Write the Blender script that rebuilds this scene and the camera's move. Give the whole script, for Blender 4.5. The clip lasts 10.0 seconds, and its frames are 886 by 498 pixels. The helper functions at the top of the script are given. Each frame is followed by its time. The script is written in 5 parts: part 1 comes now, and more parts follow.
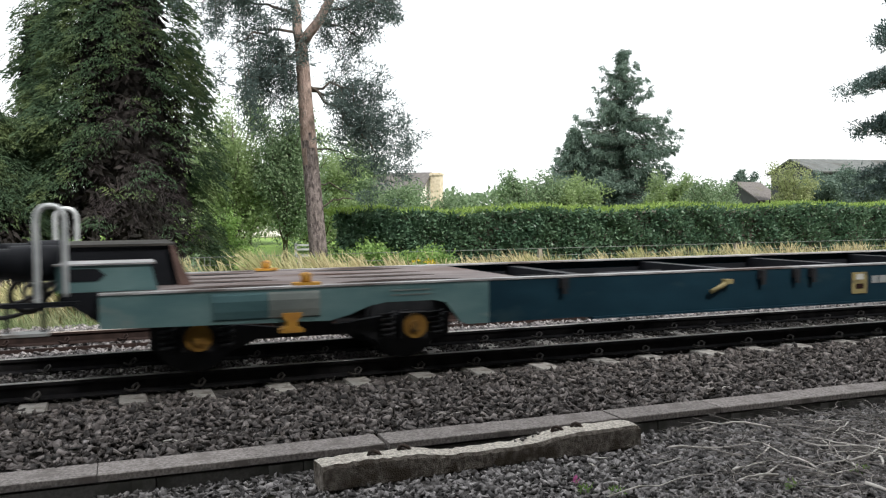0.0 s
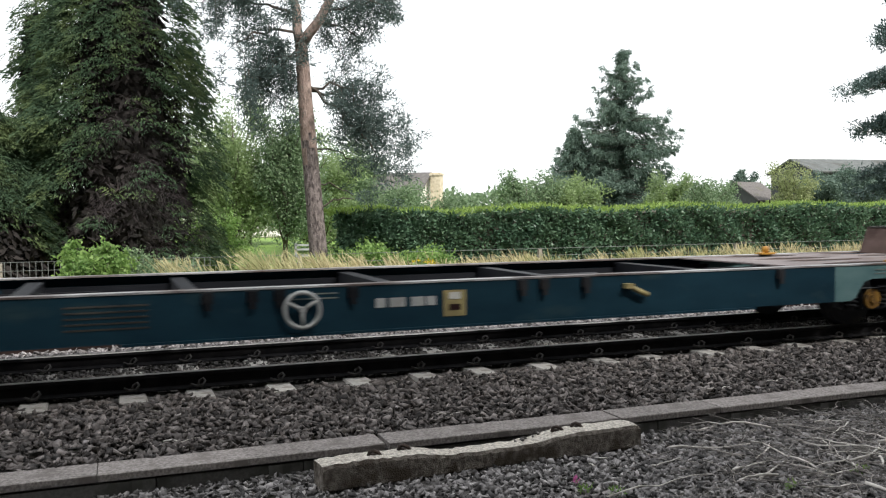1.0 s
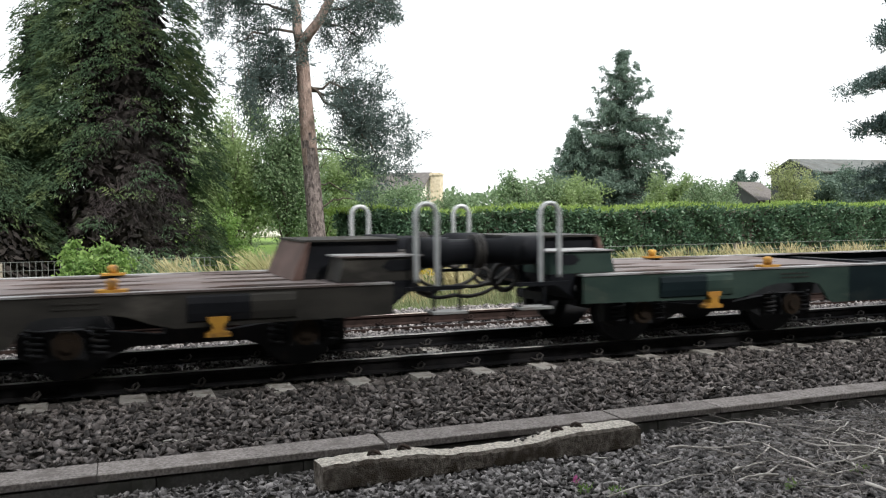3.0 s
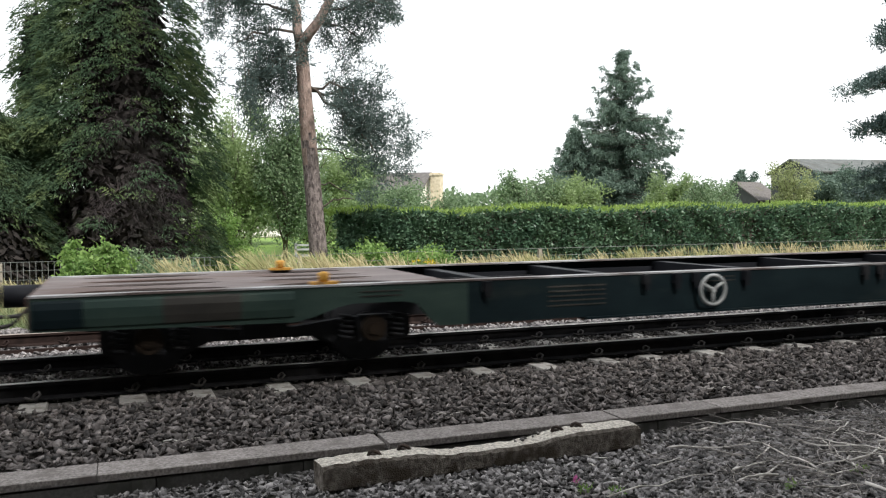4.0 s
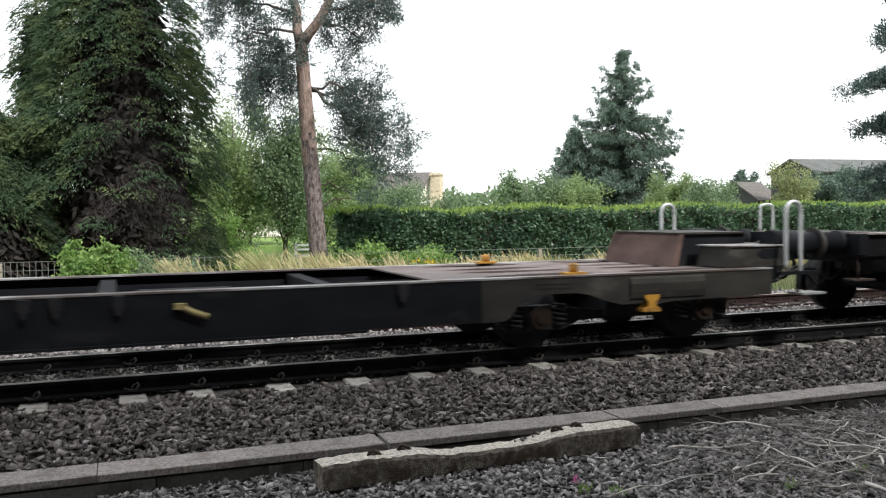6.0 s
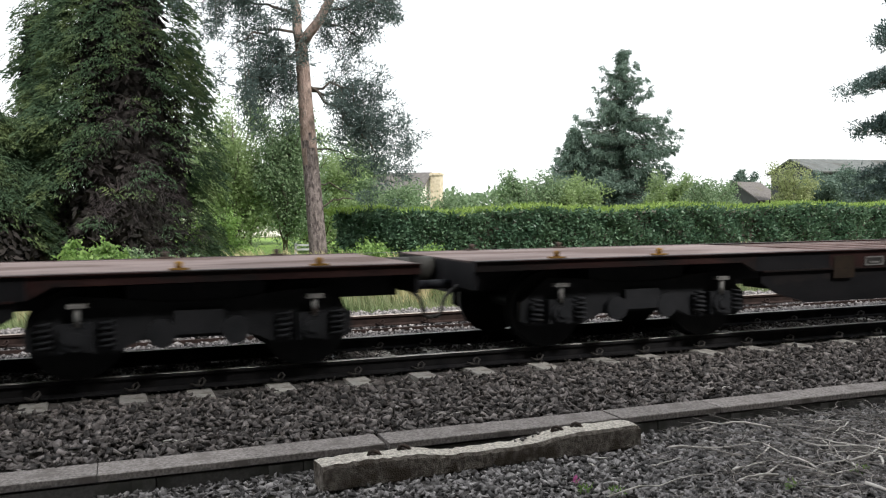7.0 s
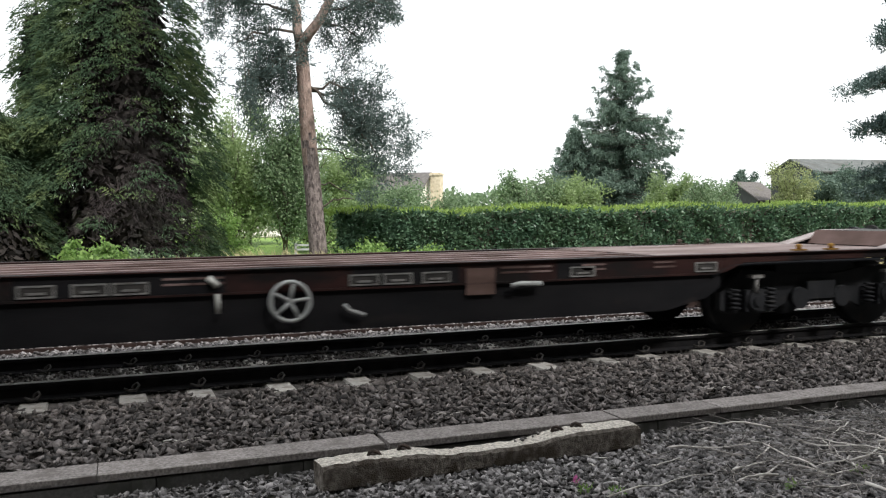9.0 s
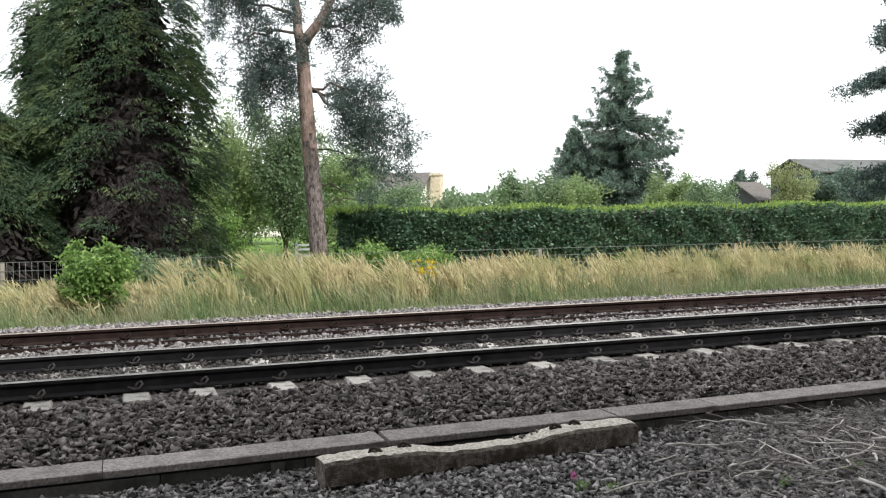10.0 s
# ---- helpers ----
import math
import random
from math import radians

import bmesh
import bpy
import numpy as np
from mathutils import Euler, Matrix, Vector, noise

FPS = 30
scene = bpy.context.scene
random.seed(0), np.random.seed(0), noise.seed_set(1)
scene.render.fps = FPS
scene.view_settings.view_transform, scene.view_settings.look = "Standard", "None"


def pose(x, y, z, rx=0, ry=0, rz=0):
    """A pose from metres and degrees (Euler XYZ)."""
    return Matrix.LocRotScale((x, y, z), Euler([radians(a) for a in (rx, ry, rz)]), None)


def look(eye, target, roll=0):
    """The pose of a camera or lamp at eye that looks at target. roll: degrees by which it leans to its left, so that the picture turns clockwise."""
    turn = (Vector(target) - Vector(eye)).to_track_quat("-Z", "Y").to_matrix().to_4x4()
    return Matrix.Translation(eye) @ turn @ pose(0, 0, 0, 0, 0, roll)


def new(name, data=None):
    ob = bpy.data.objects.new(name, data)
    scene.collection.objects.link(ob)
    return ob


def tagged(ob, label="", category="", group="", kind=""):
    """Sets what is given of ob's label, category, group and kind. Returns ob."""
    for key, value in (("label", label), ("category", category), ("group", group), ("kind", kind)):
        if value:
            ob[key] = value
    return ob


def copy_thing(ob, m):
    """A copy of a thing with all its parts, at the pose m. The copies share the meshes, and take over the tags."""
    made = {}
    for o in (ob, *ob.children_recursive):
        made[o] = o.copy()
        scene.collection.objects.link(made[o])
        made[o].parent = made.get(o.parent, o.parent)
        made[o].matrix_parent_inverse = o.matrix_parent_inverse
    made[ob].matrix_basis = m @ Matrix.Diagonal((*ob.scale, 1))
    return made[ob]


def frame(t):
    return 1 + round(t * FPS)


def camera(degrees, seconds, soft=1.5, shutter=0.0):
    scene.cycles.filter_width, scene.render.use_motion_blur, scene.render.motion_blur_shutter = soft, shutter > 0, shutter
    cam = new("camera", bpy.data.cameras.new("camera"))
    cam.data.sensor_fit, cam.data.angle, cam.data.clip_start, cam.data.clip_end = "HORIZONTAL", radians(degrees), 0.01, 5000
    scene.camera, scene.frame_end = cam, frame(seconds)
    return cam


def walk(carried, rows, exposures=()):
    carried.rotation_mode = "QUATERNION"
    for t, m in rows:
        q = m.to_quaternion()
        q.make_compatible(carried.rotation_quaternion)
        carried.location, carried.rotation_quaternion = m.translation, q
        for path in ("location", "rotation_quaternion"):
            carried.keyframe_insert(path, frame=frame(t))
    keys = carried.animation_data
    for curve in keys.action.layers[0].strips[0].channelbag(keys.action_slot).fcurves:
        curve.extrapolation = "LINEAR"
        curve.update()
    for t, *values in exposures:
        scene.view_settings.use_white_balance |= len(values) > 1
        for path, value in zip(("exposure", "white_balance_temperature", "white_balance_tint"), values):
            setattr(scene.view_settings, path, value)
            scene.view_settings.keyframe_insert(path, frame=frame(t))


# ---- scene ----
cam = camera(54.7, 10.0, soft=1.2, shutter=0.07)
EYE = Vector((0.0, 0.0, 1.486))


def aim(back=0.0, yaw=20.85, pitch=2.37, roll=-0.56):
    """The tripod's pose: yaw right of square to the track, pitch down."""
    a, b = radians(yaw), radians(pitch)
    way = Vector((math.sin(a) * math.cos(b), math.cos(a) * math.cos(b), -math.sin(b)))
    return look(EYE - way * back, EYE - way * back + way, roll)


walk(cam, [(0, aim()), (9.7, aim()), (9.85, aim(0.02)), (10.0, aim(0.09))])

# ---- light: bright haze, a soft sun behind the tree screen added at the camera's back ----
world = bpy.data.worlds.new("overcast_sky")
scene.world = world
world.use_nodes = True
wt = world.node_tree
sky = wt.nodes.new("ShaderNodeTexSky")
sky.sky_type, sky.sun_disc = "NISHITA", False
sky.sun_elevation, sky.sun_rotation = radians(47), radians(158)
sky.dust_density, sky.air_density = 4.0, 1.0
dim = wt.nodes.new("ShaderNodeVectorMath")
dim.operation = "SCALE"
dim.inputs["Scale"].default_value = 0.12
wt.links.new(sky.outputs[0], dim.inputs[0])
cloud = wt.nodes.new("ShaderNodeMixRGB")
cloud.inputs[0].default_value = 0.86
cloud.inputs[2].default_value = (0.96, 0.985, 1.0, 1)
wt.links.new(dim.outputs[0], cloud.inputs[1])
wt.links.new(cloud.outputs[0], wt.nodes["Background"].inputs[0])
wt.nodes["Background"].inputs[1].default_value = 1.3
sun = new("sun", bpy.data.lights.new("sun", "SUN"))
sun.data.energy, sun.data.angle, sun.data.color = 3.5, radians(9), (1.0, 0.975, 0.93)
sun.matrix_world = look((0, 0, 0), -Vector((math.sin(radians(158)) * 0.682, math.cos(radians(158)) * 0.682, 0.731)))
scene.view_settings.exposure = 0.45


# ---- materials ----
def mat(name, c1, c2, scale=8.0, rough=0.8, bump=0.3, bscale=None, metal=0.0, c3=None, s3=1.0, at3=0.55, island=0.0, obrand=0.0, stretch=(1, 1, 1), spec=0.5, dist=0.01):
    m = bpy.data.materials.new(name)
    m.use_nodes = True
    nt, ns = m.node_tree, m.node_tree.nodes
    b = ns["Principled BSDF"]
    b.inputs["Roughness"].default_value, b.inputs["Metallic"].default_value = rough, metal
    b.inputs["Specular IOR Level"].default_value = spec
    co, mp = ns.new("ShaderNodeTexCoord"), ns.new("ShaderNodeMapping")
    mp.inputs["Scale"].default_value = stretch
    nt.links.new(co.outputs["Object"], mp.inputs[0])

    def nz(s, detail):
        n = ns.new("ShaderNodeTexNoise")
        n.inputs["Scale"].default_value, n.inputs["Detail"].default_value = s, detail
        nt.links.new(mp.outputs[0], n.inputs["Vector"])
        return n

    def ramp(src, a, z):
        r = ns.new("ShaderNodeMapRange")
        r.inputs["From Min"].default_value, r.inputs["From Max"].default_value = a, z
        nt.links.new(src, r.inputs[0])
        return r.outputs[0]

    def mix(fac, a, z):
        x = ns.new("ShaderNodeMixRGB")
        nt.links.new(fac, x.inputs[0])
        for k, val in ((1, a), (2, z)):
            if isinstance(val, tuple):
                x.inputs[k].default_value = (*val, 1)
            else:
                nt.links.new(val, x.inputs[k])
        return x.outputs[0]

    n1 = nz(scale, 6)
    col = mix(ramp(n1.outputs[0], 0.35, 0.65), c1, c2)
    if c3:
        col = mix(ramp(nz(s3, 4).outputs[0], at3, at3 + 0.12), col, c3)
    if island or obrand:
        h = ns.new("ShaderNodeHueSaturation")
        src = ns.new("ShaderNodeNewGeometry").outputs["Random Per Island"] if island else ns.new("ShaderNodeObjectInfo").outputs["Random"]
        k = ns.new("ShaderNodeMapRange")
        k.inputs["To Min"].default_value, k.inputs["To Max"].default_value = 1 - (island or obrand), 1 + (island or obrand)
        nt.links.new(src, k.inputs[0])
        nt.links.new(k.outputs[0], h.inputs["Value"])
        nt.links.new(col, h.inputs["Color"])
        col = h.outputs[0]
    nt.links.new(col, b.inputs["Base Color"])
    if bump:
        bp = ns.new("ShaderNodeBump")
        bp.inputs["Strength"].default_value, bp.inputs["Distance"].default_value = bump, dist
        nt.links.new(nz(bscale or scale * 3, 5).outputs[0], bp.inputs["Height"])
        nt.links.new(bp.outputs[0], b.inputs["Normal"])
    return m


def leafmat(name, c1, c2, c3=None, scale=0.8, rough=0.55, trans=0.35):
    """Leaves: two greens mixed leaf by leaf, a third in large drifts, some light through."""
    m = bpy.data.materials.new(name)
    m.use_nodes = True
    nt, ns = m.node_tree, m.node_tree.nodes
    b, out = ns["Principled BSDF"], ns["Material Output"]
    b.inputs["Roughness"].default_value = rough
    b.inputs["Specular IOR Level"].default_value = 0.3
    x = ns.new("ShaderNodeMixRGB")
    x.inputs[1].default_value, x.inputs[2].default_value = (*c1, 1), (*c2, 1)
    nt.links.new(ns.new("ShaderNodeNewGeometry").outputs["Random Per Island"], x.inputs[0])
    col = x.outputs[0]
    if c3:
        n, r, y = ns.new("ShaderNodeTexNoise"), ns.new("ShaderNodeMapRange"), ns.new("ShaderNodeMixRGB")
        n.inputs["Scale"].default_value = scale
        nt.links.new(ns.new("ShaderNodeTexCoord").outputs["Object"], n.inputs["Vector"])
        r.inputs["From Min"].default_value, r.inputs["From Max"].default_value = 0.45, 0.7
        nt.links.new(n.outputs[0], r.inputs[0])
        nt.links.new(r.outputs[0], y.inputs[0])
        nt.links.new(col, y.inputs[1])
        y.inputs[2].default_value = (*c3, 1)
        col = y.outputs[0]
    nt.links.new(col, b.inputs["Base Color"])
    t, s = ns.new("ShaderNodeBsdfTranslucent"), ns.new("ShaderNodeMixShader")
    nt.links.new(col, t.inputs[0])
    s.inputs[0].default_value = trans
    nt.links.new(b.outputs[0], s.inputs[1])
    nt.links.new(t.outputs[0], s.inputs[2])
    nt.links.new(s.outputs[0], out.inputs[0])
    return m


# Two ballast tones: near shade and far sunlight are mixed into the colours.
BALLAST = mat("ballast_stone", (0.064, 0.055, 0.052), (0.168, 0.15, 0.143), 14, 0.9, 0.5, 60, island=0.85)
BALLAST_PALE = mat("pale_ballast_stone", (0.13, 0.119, 0.118), (0.265, 0.246, 0.244), 14, 0.9, 0.5, 60, island=0.6)
GRAVEL = mat("fine_gravel", (0.09, 0.084, 0.083), (0.26, 0.245, 0.242), 18, 0.9, 0.5, 80, island=0.9)
# Darker ballast copy: the shade under the train is put into its colour.
TRACKSHADE = mat("train_shaded_stone", (0.045, 0.041, 0.039), (0.11, 0.101, 0.097), 14, 0.9, 0.5, 60, island=0.7)
BED = mat("dirty_ballast_bed", (0.0425, 0.03825, 0.0357), (0.1, 0.09, 0.085), 22, 0.95, 1.0, 40, c3=(0.0595, 0.04675, 0.03825), s3=1.5, dist=0.03)
SOIL = mat("dark_gravelly_soil", (0.04675, 0.0425, 0.03995), (0.13, 0.12, 0.115), 30, 0.95, 1.0, 60, c3=(0.051, 0.051, 0.02975), s3=0.9, at3=0.6, dist=0.02)
TURF = mat("rough_turf", (0.06, 0.095, 0.025), (0.17, 0.16, 0.06), 3.0, 0.9, 0.8, 30, c3=(0.07, 0.13, 0.03), s3=0.25, dist=0.05)
CONCRETE = mat("weathered_concrete", (0.25, 0.235, 0.225), (0.38, 0.36, 0.345), 9, 0.9, 0.6, 70, c3=(0.17, 0.16, 0.15), s3=2.2, at3=0.6, dist=0.006)
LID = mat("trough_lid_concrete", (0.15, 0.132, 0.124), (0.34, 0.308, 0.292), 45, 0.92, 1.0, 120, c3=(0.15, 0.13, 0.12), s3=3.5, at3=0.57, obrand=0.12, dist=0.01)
BODYC = mat("dark_trough_concrete", (0.075, 0.072, 0.069), (0.12, 0.115, 0.11), 40, 0.9, 0.6, 120, c3=(0.055, 0.055, 0.048), s3=4.0, obrand=0.25, dist=0.006)
# Sides hold stain plus shade, the top worn aggregate plus sky light, as colour.
OLDCON = mat("stained_shaded_sleeper_side", (0.095, 0.08, 0.068), (0.25, 0.222, 0.195), 26, 0.95, 1.0, 90, c3=(0.075, 0.06, 0.047), s3=6.0, at3=0.5, spec=0.2, dist=0.02)
OLDTOP = mat("worn_lit_sleeper_top", (0.34, 0.308, 0.268), (0.78, 0.725, 0.65), 45, 0.95, 1.0, 110, c3=(0.34, 0.31, 0.27), s3=14.0, at3=0.58, spec=0.2, dist=0.02)
PALECON = mat("pale_sleeper_concrete", (0.29, 0.275, 0.255), (0.4, 0.385, 0.36), 30, 0.9, 0.5, 120, c3=(0.2, 0.18, 0.16), s3=6, at3=0.58, obrand=0.3, dist=0.005)
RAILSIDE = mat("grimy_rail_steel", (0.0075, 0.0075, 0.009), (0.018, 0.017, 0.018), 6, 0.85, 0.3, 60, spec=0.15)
RAILTOP = mat("polished_rail_head", (0.2, 0.197, 0.19), (0.3, 0.295, 0.285), 4, 0.5, 0.05, 60, metal=0.8)
RAILRUST = mat("rusty_rail_steel", (0.015, 0.0095, 0.0085), (0.03, 0.019, 0.0165), 7, 0.9, 0.3, 60, spec=0.15)
RUSTTOP = mat("dull_rail_head", (0.2, 0.17, 0.15), (0.33, 0.29, 0.26), 5, 0.5, 0.1, 60, metal=0.5)
IRON = mat("black_iron", (0.012, 0.011, 0.011), (0.03, 0.027, 0.025), 8, 0.7, 0.3, 60)
RUSTIRON = mat("rusted_iron", (0.025, 0.018, 0.015), (0.06, 0.04, 0.031), 20, 0.9, 0.5, 70)
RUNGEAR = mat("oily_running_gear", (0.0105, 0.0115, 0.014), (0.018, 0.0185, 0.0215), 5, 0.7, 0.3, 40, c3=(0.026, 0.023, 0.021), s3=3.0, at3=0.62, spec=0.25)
CREAM = mat("dull_cream_paint", (0.3, 0.25, 0.11), (0.22, 0.18, 0.08), 7, 0.6, 0.2, 40, c3=(0.12, 0.1, 0.05), s3=9, at3=0.6)
DIMHUB = mat("grimy_hub_paint", (0.022, 0.014, 0.008), (0.014, 0.009, 0.006), 9, 0.7, 0.2, 50, spec=0.2)
CLIPM = mat("weathered_clip_steel", (0.02, 0.018, 0.017), (0.045, 0.04, 0.038), 20, 0.75, 0.3, 70)
BUFFERP = mat("dirty_buff_paint", (0.085, 0.075, 0.06), (0.135, 0.12, 0.097), 5, 0.75, 0.2, 40, c3=(0.035, 0.03, 0.026), s3=3, at3=0.48)
RIM = mat("worn_grey_rim", (0.12, 0.118, 0.115), (0.19, 0.185, 0.18), 9, 0.7, 0.2, 50, c3=(0.06, 0.045, 0.04), s3=6, at3=0.58)
YELLOW = mat("yellow_paint", (0.46, 0.24, 0.025), (0.36, 0.17, 0.025), 7, 0.65, 0.2, 40, c3=(0.16, 0.08, 0.025), s3=9, at3=0.55)
OCHRE = mat("ochre_axlebox_paint", (0.24, 0.13, 0.026), (0.18, 0.094, 0.021), 9, 0.75, 0.2, 50, c3=(0.07, 0.042, 0.02), s3=7, at3=0.55, spec=0.2)
HOOP = mat("galvanised_tube", (0.42, 0.44, 0.45), (0.55, 0.57, 0.58), 9, 0.5, 0.1, 50, metal=0.4)
WHITEP = mat("off_white_paint", (0.55, 0.55, 0.52), (0.42, 0.42, 0.4), 8, 0.6, 0.1, 40)
GREYP = mat("grey_paint", (0.27, 0.28, 0.28), (0.36, 0.37, 0.37), 8, 0.6, 0.2, 40, c3=(0.16, 0.13, 0.11), s3=4, at3=0.6)
DECK = mat("worn_steel_deck", (0.105, 0.086, 0.084), (0.17, 0.142, 0.138), 3.0, 0.75, 0.3, 50, c3=(0.085, 0.055, 0.047), s3=1.3, at3=0.5, stretch=(0.5, 1, 1))
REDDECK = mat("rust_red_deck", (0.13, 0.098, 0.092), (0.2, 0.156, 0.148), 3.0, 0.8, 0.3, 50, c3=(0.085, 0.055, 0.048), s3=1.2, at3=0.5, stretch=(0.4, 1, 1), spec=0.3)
FLANGE = mat("scuffed_flange", (0.2, 0.2, 0.205), (0.36, 0.36, 0.365), 6, 0.6, 0.2, 50, c3=(0.085, 0.065, 0.06), s3=1.6, at3=0.47, stretch=(0.5, 1, 1))
PINKFL = mat("worn_red_flange", (0.13, 0.085, 0.08), (0.21, 0.15, 0.143), 6, 0.65, 0.2, 50, c3=(0.06, 0.035, 0.03), s3=2.0, at3=0.5, stretch=(0.4, 1, 1), spec=0.3)
BARK = mat("pine_bark", (0.125, 0.105, 0.1), (0.25, 0.212, 0.2), 9, 0.95, 1.0, 22, c3=(0.075, 0.062, 0.06), s3=11, at3=0.5, stretch=(1.6, 1.6, 0.6), spec=0.15, dist=0.05)
BARKTOP = mat("flaky_pink_bark", (0.22, 0.162, 0.138), (0.36, 0.275, 0.238), 8, 0.9, 0.9, 20, c3=(0.15, 0.115, 0.1), s3=7, at3=0.52, stretch=(1.4, 1.4, 0.6), spec=0.15, dist=0.04)
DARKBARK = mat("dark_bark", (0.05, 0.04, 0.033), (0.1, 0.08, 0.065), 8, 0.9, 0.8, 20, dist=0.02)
TWIG = mat("dead_grey_stick", (0.42, 0.39, 0.36), (0.66, 0.62, 0.58), 12, 0.85, 0.3, 60, island=0.3)
FINETWIG = mat("dark_fine_twig", (0.15, 0.135, 0.125), (0.31, 0.285, 0.265), 12, 0.85, 0.3, 60, island=0.6)
WIRE = mat("dull_wire", (0.1, 0.11, 0.1), (0.17, 0.18, 0.17), 8, 0.6, 0.1, 40)
POSTW = mat("grey_timber_post", (0.24, 0.21, 0.17), (0.33, 0.3, 0.25), 9, 0.9, 0.4, 40, stretch=(3, 3, 0.5))


def paint(name, c1, c2, worn, at3=0.6):
    return mat(name, c1, c2, 2.2, 0.6, 0.15, 40, c3=worn, s3=1.6, at3=at3, stretch=(0.8, 1, 2.2), spec=0.12)


TEAL = paint("faded_teal_paint", (0.075, 0.1425, 0.15), (0.1125, 0.1875, 0.1913), (0.165, 0.2025, 0.195))
GREYPATCH = paint("pale_grey_patch_paint", (0.125, 0.145, 0.14), (0.175, 0.195, 0.185), (0.11, 0.125, 0.12))
TEALDARK = paint("dull_teal_paint", (0.045, 0.095, 0.105), (0.065, 0.125, 0.135), (0.1, 0.13, 0.13))
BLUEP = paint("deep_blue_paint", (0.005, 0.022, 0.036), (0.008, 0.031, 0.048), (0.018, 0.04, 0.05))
BRIGHTBLUE = paint("fresh_blue_paint", (0.0255, 0.17, 0.357), (0.03825, 0.2125, 0.3995), (0.0765, 0.1955, 0.2805))
BLACKP = paint("sooty_black_paint", (0.007, 0.008, 0.0105), (0.0115, 0.0125, 0.016), (0.02, 0.0205, 0.022))
GREYFADE = paint("faded_grey_paint", (0.026, 0.025, 0.0235), (0.042, 0.04, 0.036), (0.075, 0.07, 0.063))
GREENP = paint("dark_green_paint", (0.0045, 0.0105, 0.0135), (0.0075, 0.0155, 0.0185), (0.015, 0.022, 0.022))
GREENFADE = paint("faded_green_paint", (0.023, 0.041, 0.036), (0.034, 0.055, 0.047), (0.062, 0.074, 0.062))
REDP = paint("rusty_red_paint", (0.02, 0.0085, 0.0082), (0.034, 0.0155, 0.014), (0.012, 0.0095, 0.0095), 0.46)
REDLOW = paint("near_black_paint", (0.0075, 0.0075, 0.009), (0.012, 0.0115, 0.013), (0.019, 0.016, 0.016))
SILLCAP = mat("scuffed_sloping_sill", (0.2, 0.17, 0.165), (0.3, 0.265, 0.255), 5, 0.7, 0.3, 50, c3=(0.12, 0.085, 0.078), s3=2.0, at3=0.55)
BROWNP = paint("brown_pedestal_paint", (0.09, 0.058, 0.05), (0.14, 0.092, 0.082), (0.06, 0.036, 0.03))


# ---- mesh helpers ----
class Shape:
    """Collects vertices and faces; side = -1 mirrors along x."""

    def __init__(self, side=1):
        self.v, self.f, self.s, self.side = [], [], [], side

    def add(self, verts, faces, smooth=False):
        o = len(self.v)
        self.v += [(p[0] * self.side, p[1], p[2]) for p in verts]
        for f in faces:
            f = [o + i for i in f]
            self.f.append(f if self.side > 0 else f[::-1])
            self.s.append(smooth)
        return self

    def box(self, x0, x1, y0, y1, z0, z1):
        return self.add([(x, y, z) for z in (z0, z1) for y in (y0, y1) for x in (x0, x1)],
                        [(0, 2, 3, 1), (4, 5, 7, 6), (0, 1, 5, 4), (2, 6, 7, 3), (0, 4, 6, 2), (1, 3, 7, 5)])

    def prism(self, poly, y0, y1):
        """poly: (x, z) points, counter-clockwise seen from -y."""
        n = len(poly)
        v = [(x, y0, z) for x, z in poly] + [(x, y1, z) for x, z in poly]
        return self.add(v, [tuple(range(n)), tuple(range(2 * n - 1, n - 1, -1))] + [(i, i + n, (i + 1) % n + n, (i + 1) % n) for i in range(n)])

    def cross(self, poly, x0, x1):
        """poly: (y, z) points drawn out along x."""
        n = len(poly)
        v = [(x0, y, z) for y, z in poly] + [(x1, y, z) for y, z in poly]
        return self.add(v, [tuple(range(n))[::-1], tuple(range(n, 2 * n))] + [(i, (i + 1) % n, (i + 1) % n + n, i + n) for i in range(n)])

    def tube(self, pts, radii, n=8, closed=False):
        pts = [Vector(p) for p in pts]
        if not isinstance(radii, (list, tuple)):
            radii = [radii] * len(pts)
        m, v = len(pts), []
        ref = Vector((0.13, 0.31, 0.94))
        for i, p in enumerate(pts):
            a, b = (pts[i - 1], pts[(i + 1) % m]) if closed else (pts[max(i - 1, 0)], pts[min(i + 1, m - 1)])
            t = (b - a).normalized()
            if abs(t.dot(ref)) > 0.93:
                ref = Vector((0.9, 0.3, 0.2))
            u = t.cross(ref).normalized()
            w = t.cross(u)
            v += [p + (u * math.cos(k * 2 * math.pi / n) + w * math.sin(k * 2 * math.pi / n)) * radii[i] for k in range(n)]
        f = []
        for i in range(m if closed else m - 1):
            j = (i + 1) % m
            f += [(i * n + k, i * n + (k + 1) % n, j * n + (k + 1) % n, j * n + k) for k in range(n)]
        self.add(v, f, True)
        if not closed:
            o = len(self.v) - len(v)
            for ring in (list(range(n))[::-1], list(range((m - 1) * n, m * n))):
                g = [o + k for k in ring]
                self.f.append(g if self.side > 0 else g[::-1])
                self.s.append(False)
        return self

    def cyl(self, a, b, r, n=20):
        return self.tube([a, b], r, n)

    def ring(self, c, radius, r, n=24, k=6):
        """A hoop in the plane of the wagon's side."""
        return self.tube([(c[0] + radius * math.cos(i * 2 * math.pi / n), c[1], c[2] + radius * math.sin(i * 2 * math.pi / n)) for i in range(n)], r, k, True)

    def mesh(self, name):
        me = bpy.data.meshes.new(name)
        me.from_pydata([tuple(p) for p in self.v], [], self.f)
        me.polygons.foreach_set("use_smooth", self.s)
        me.update()
        return me


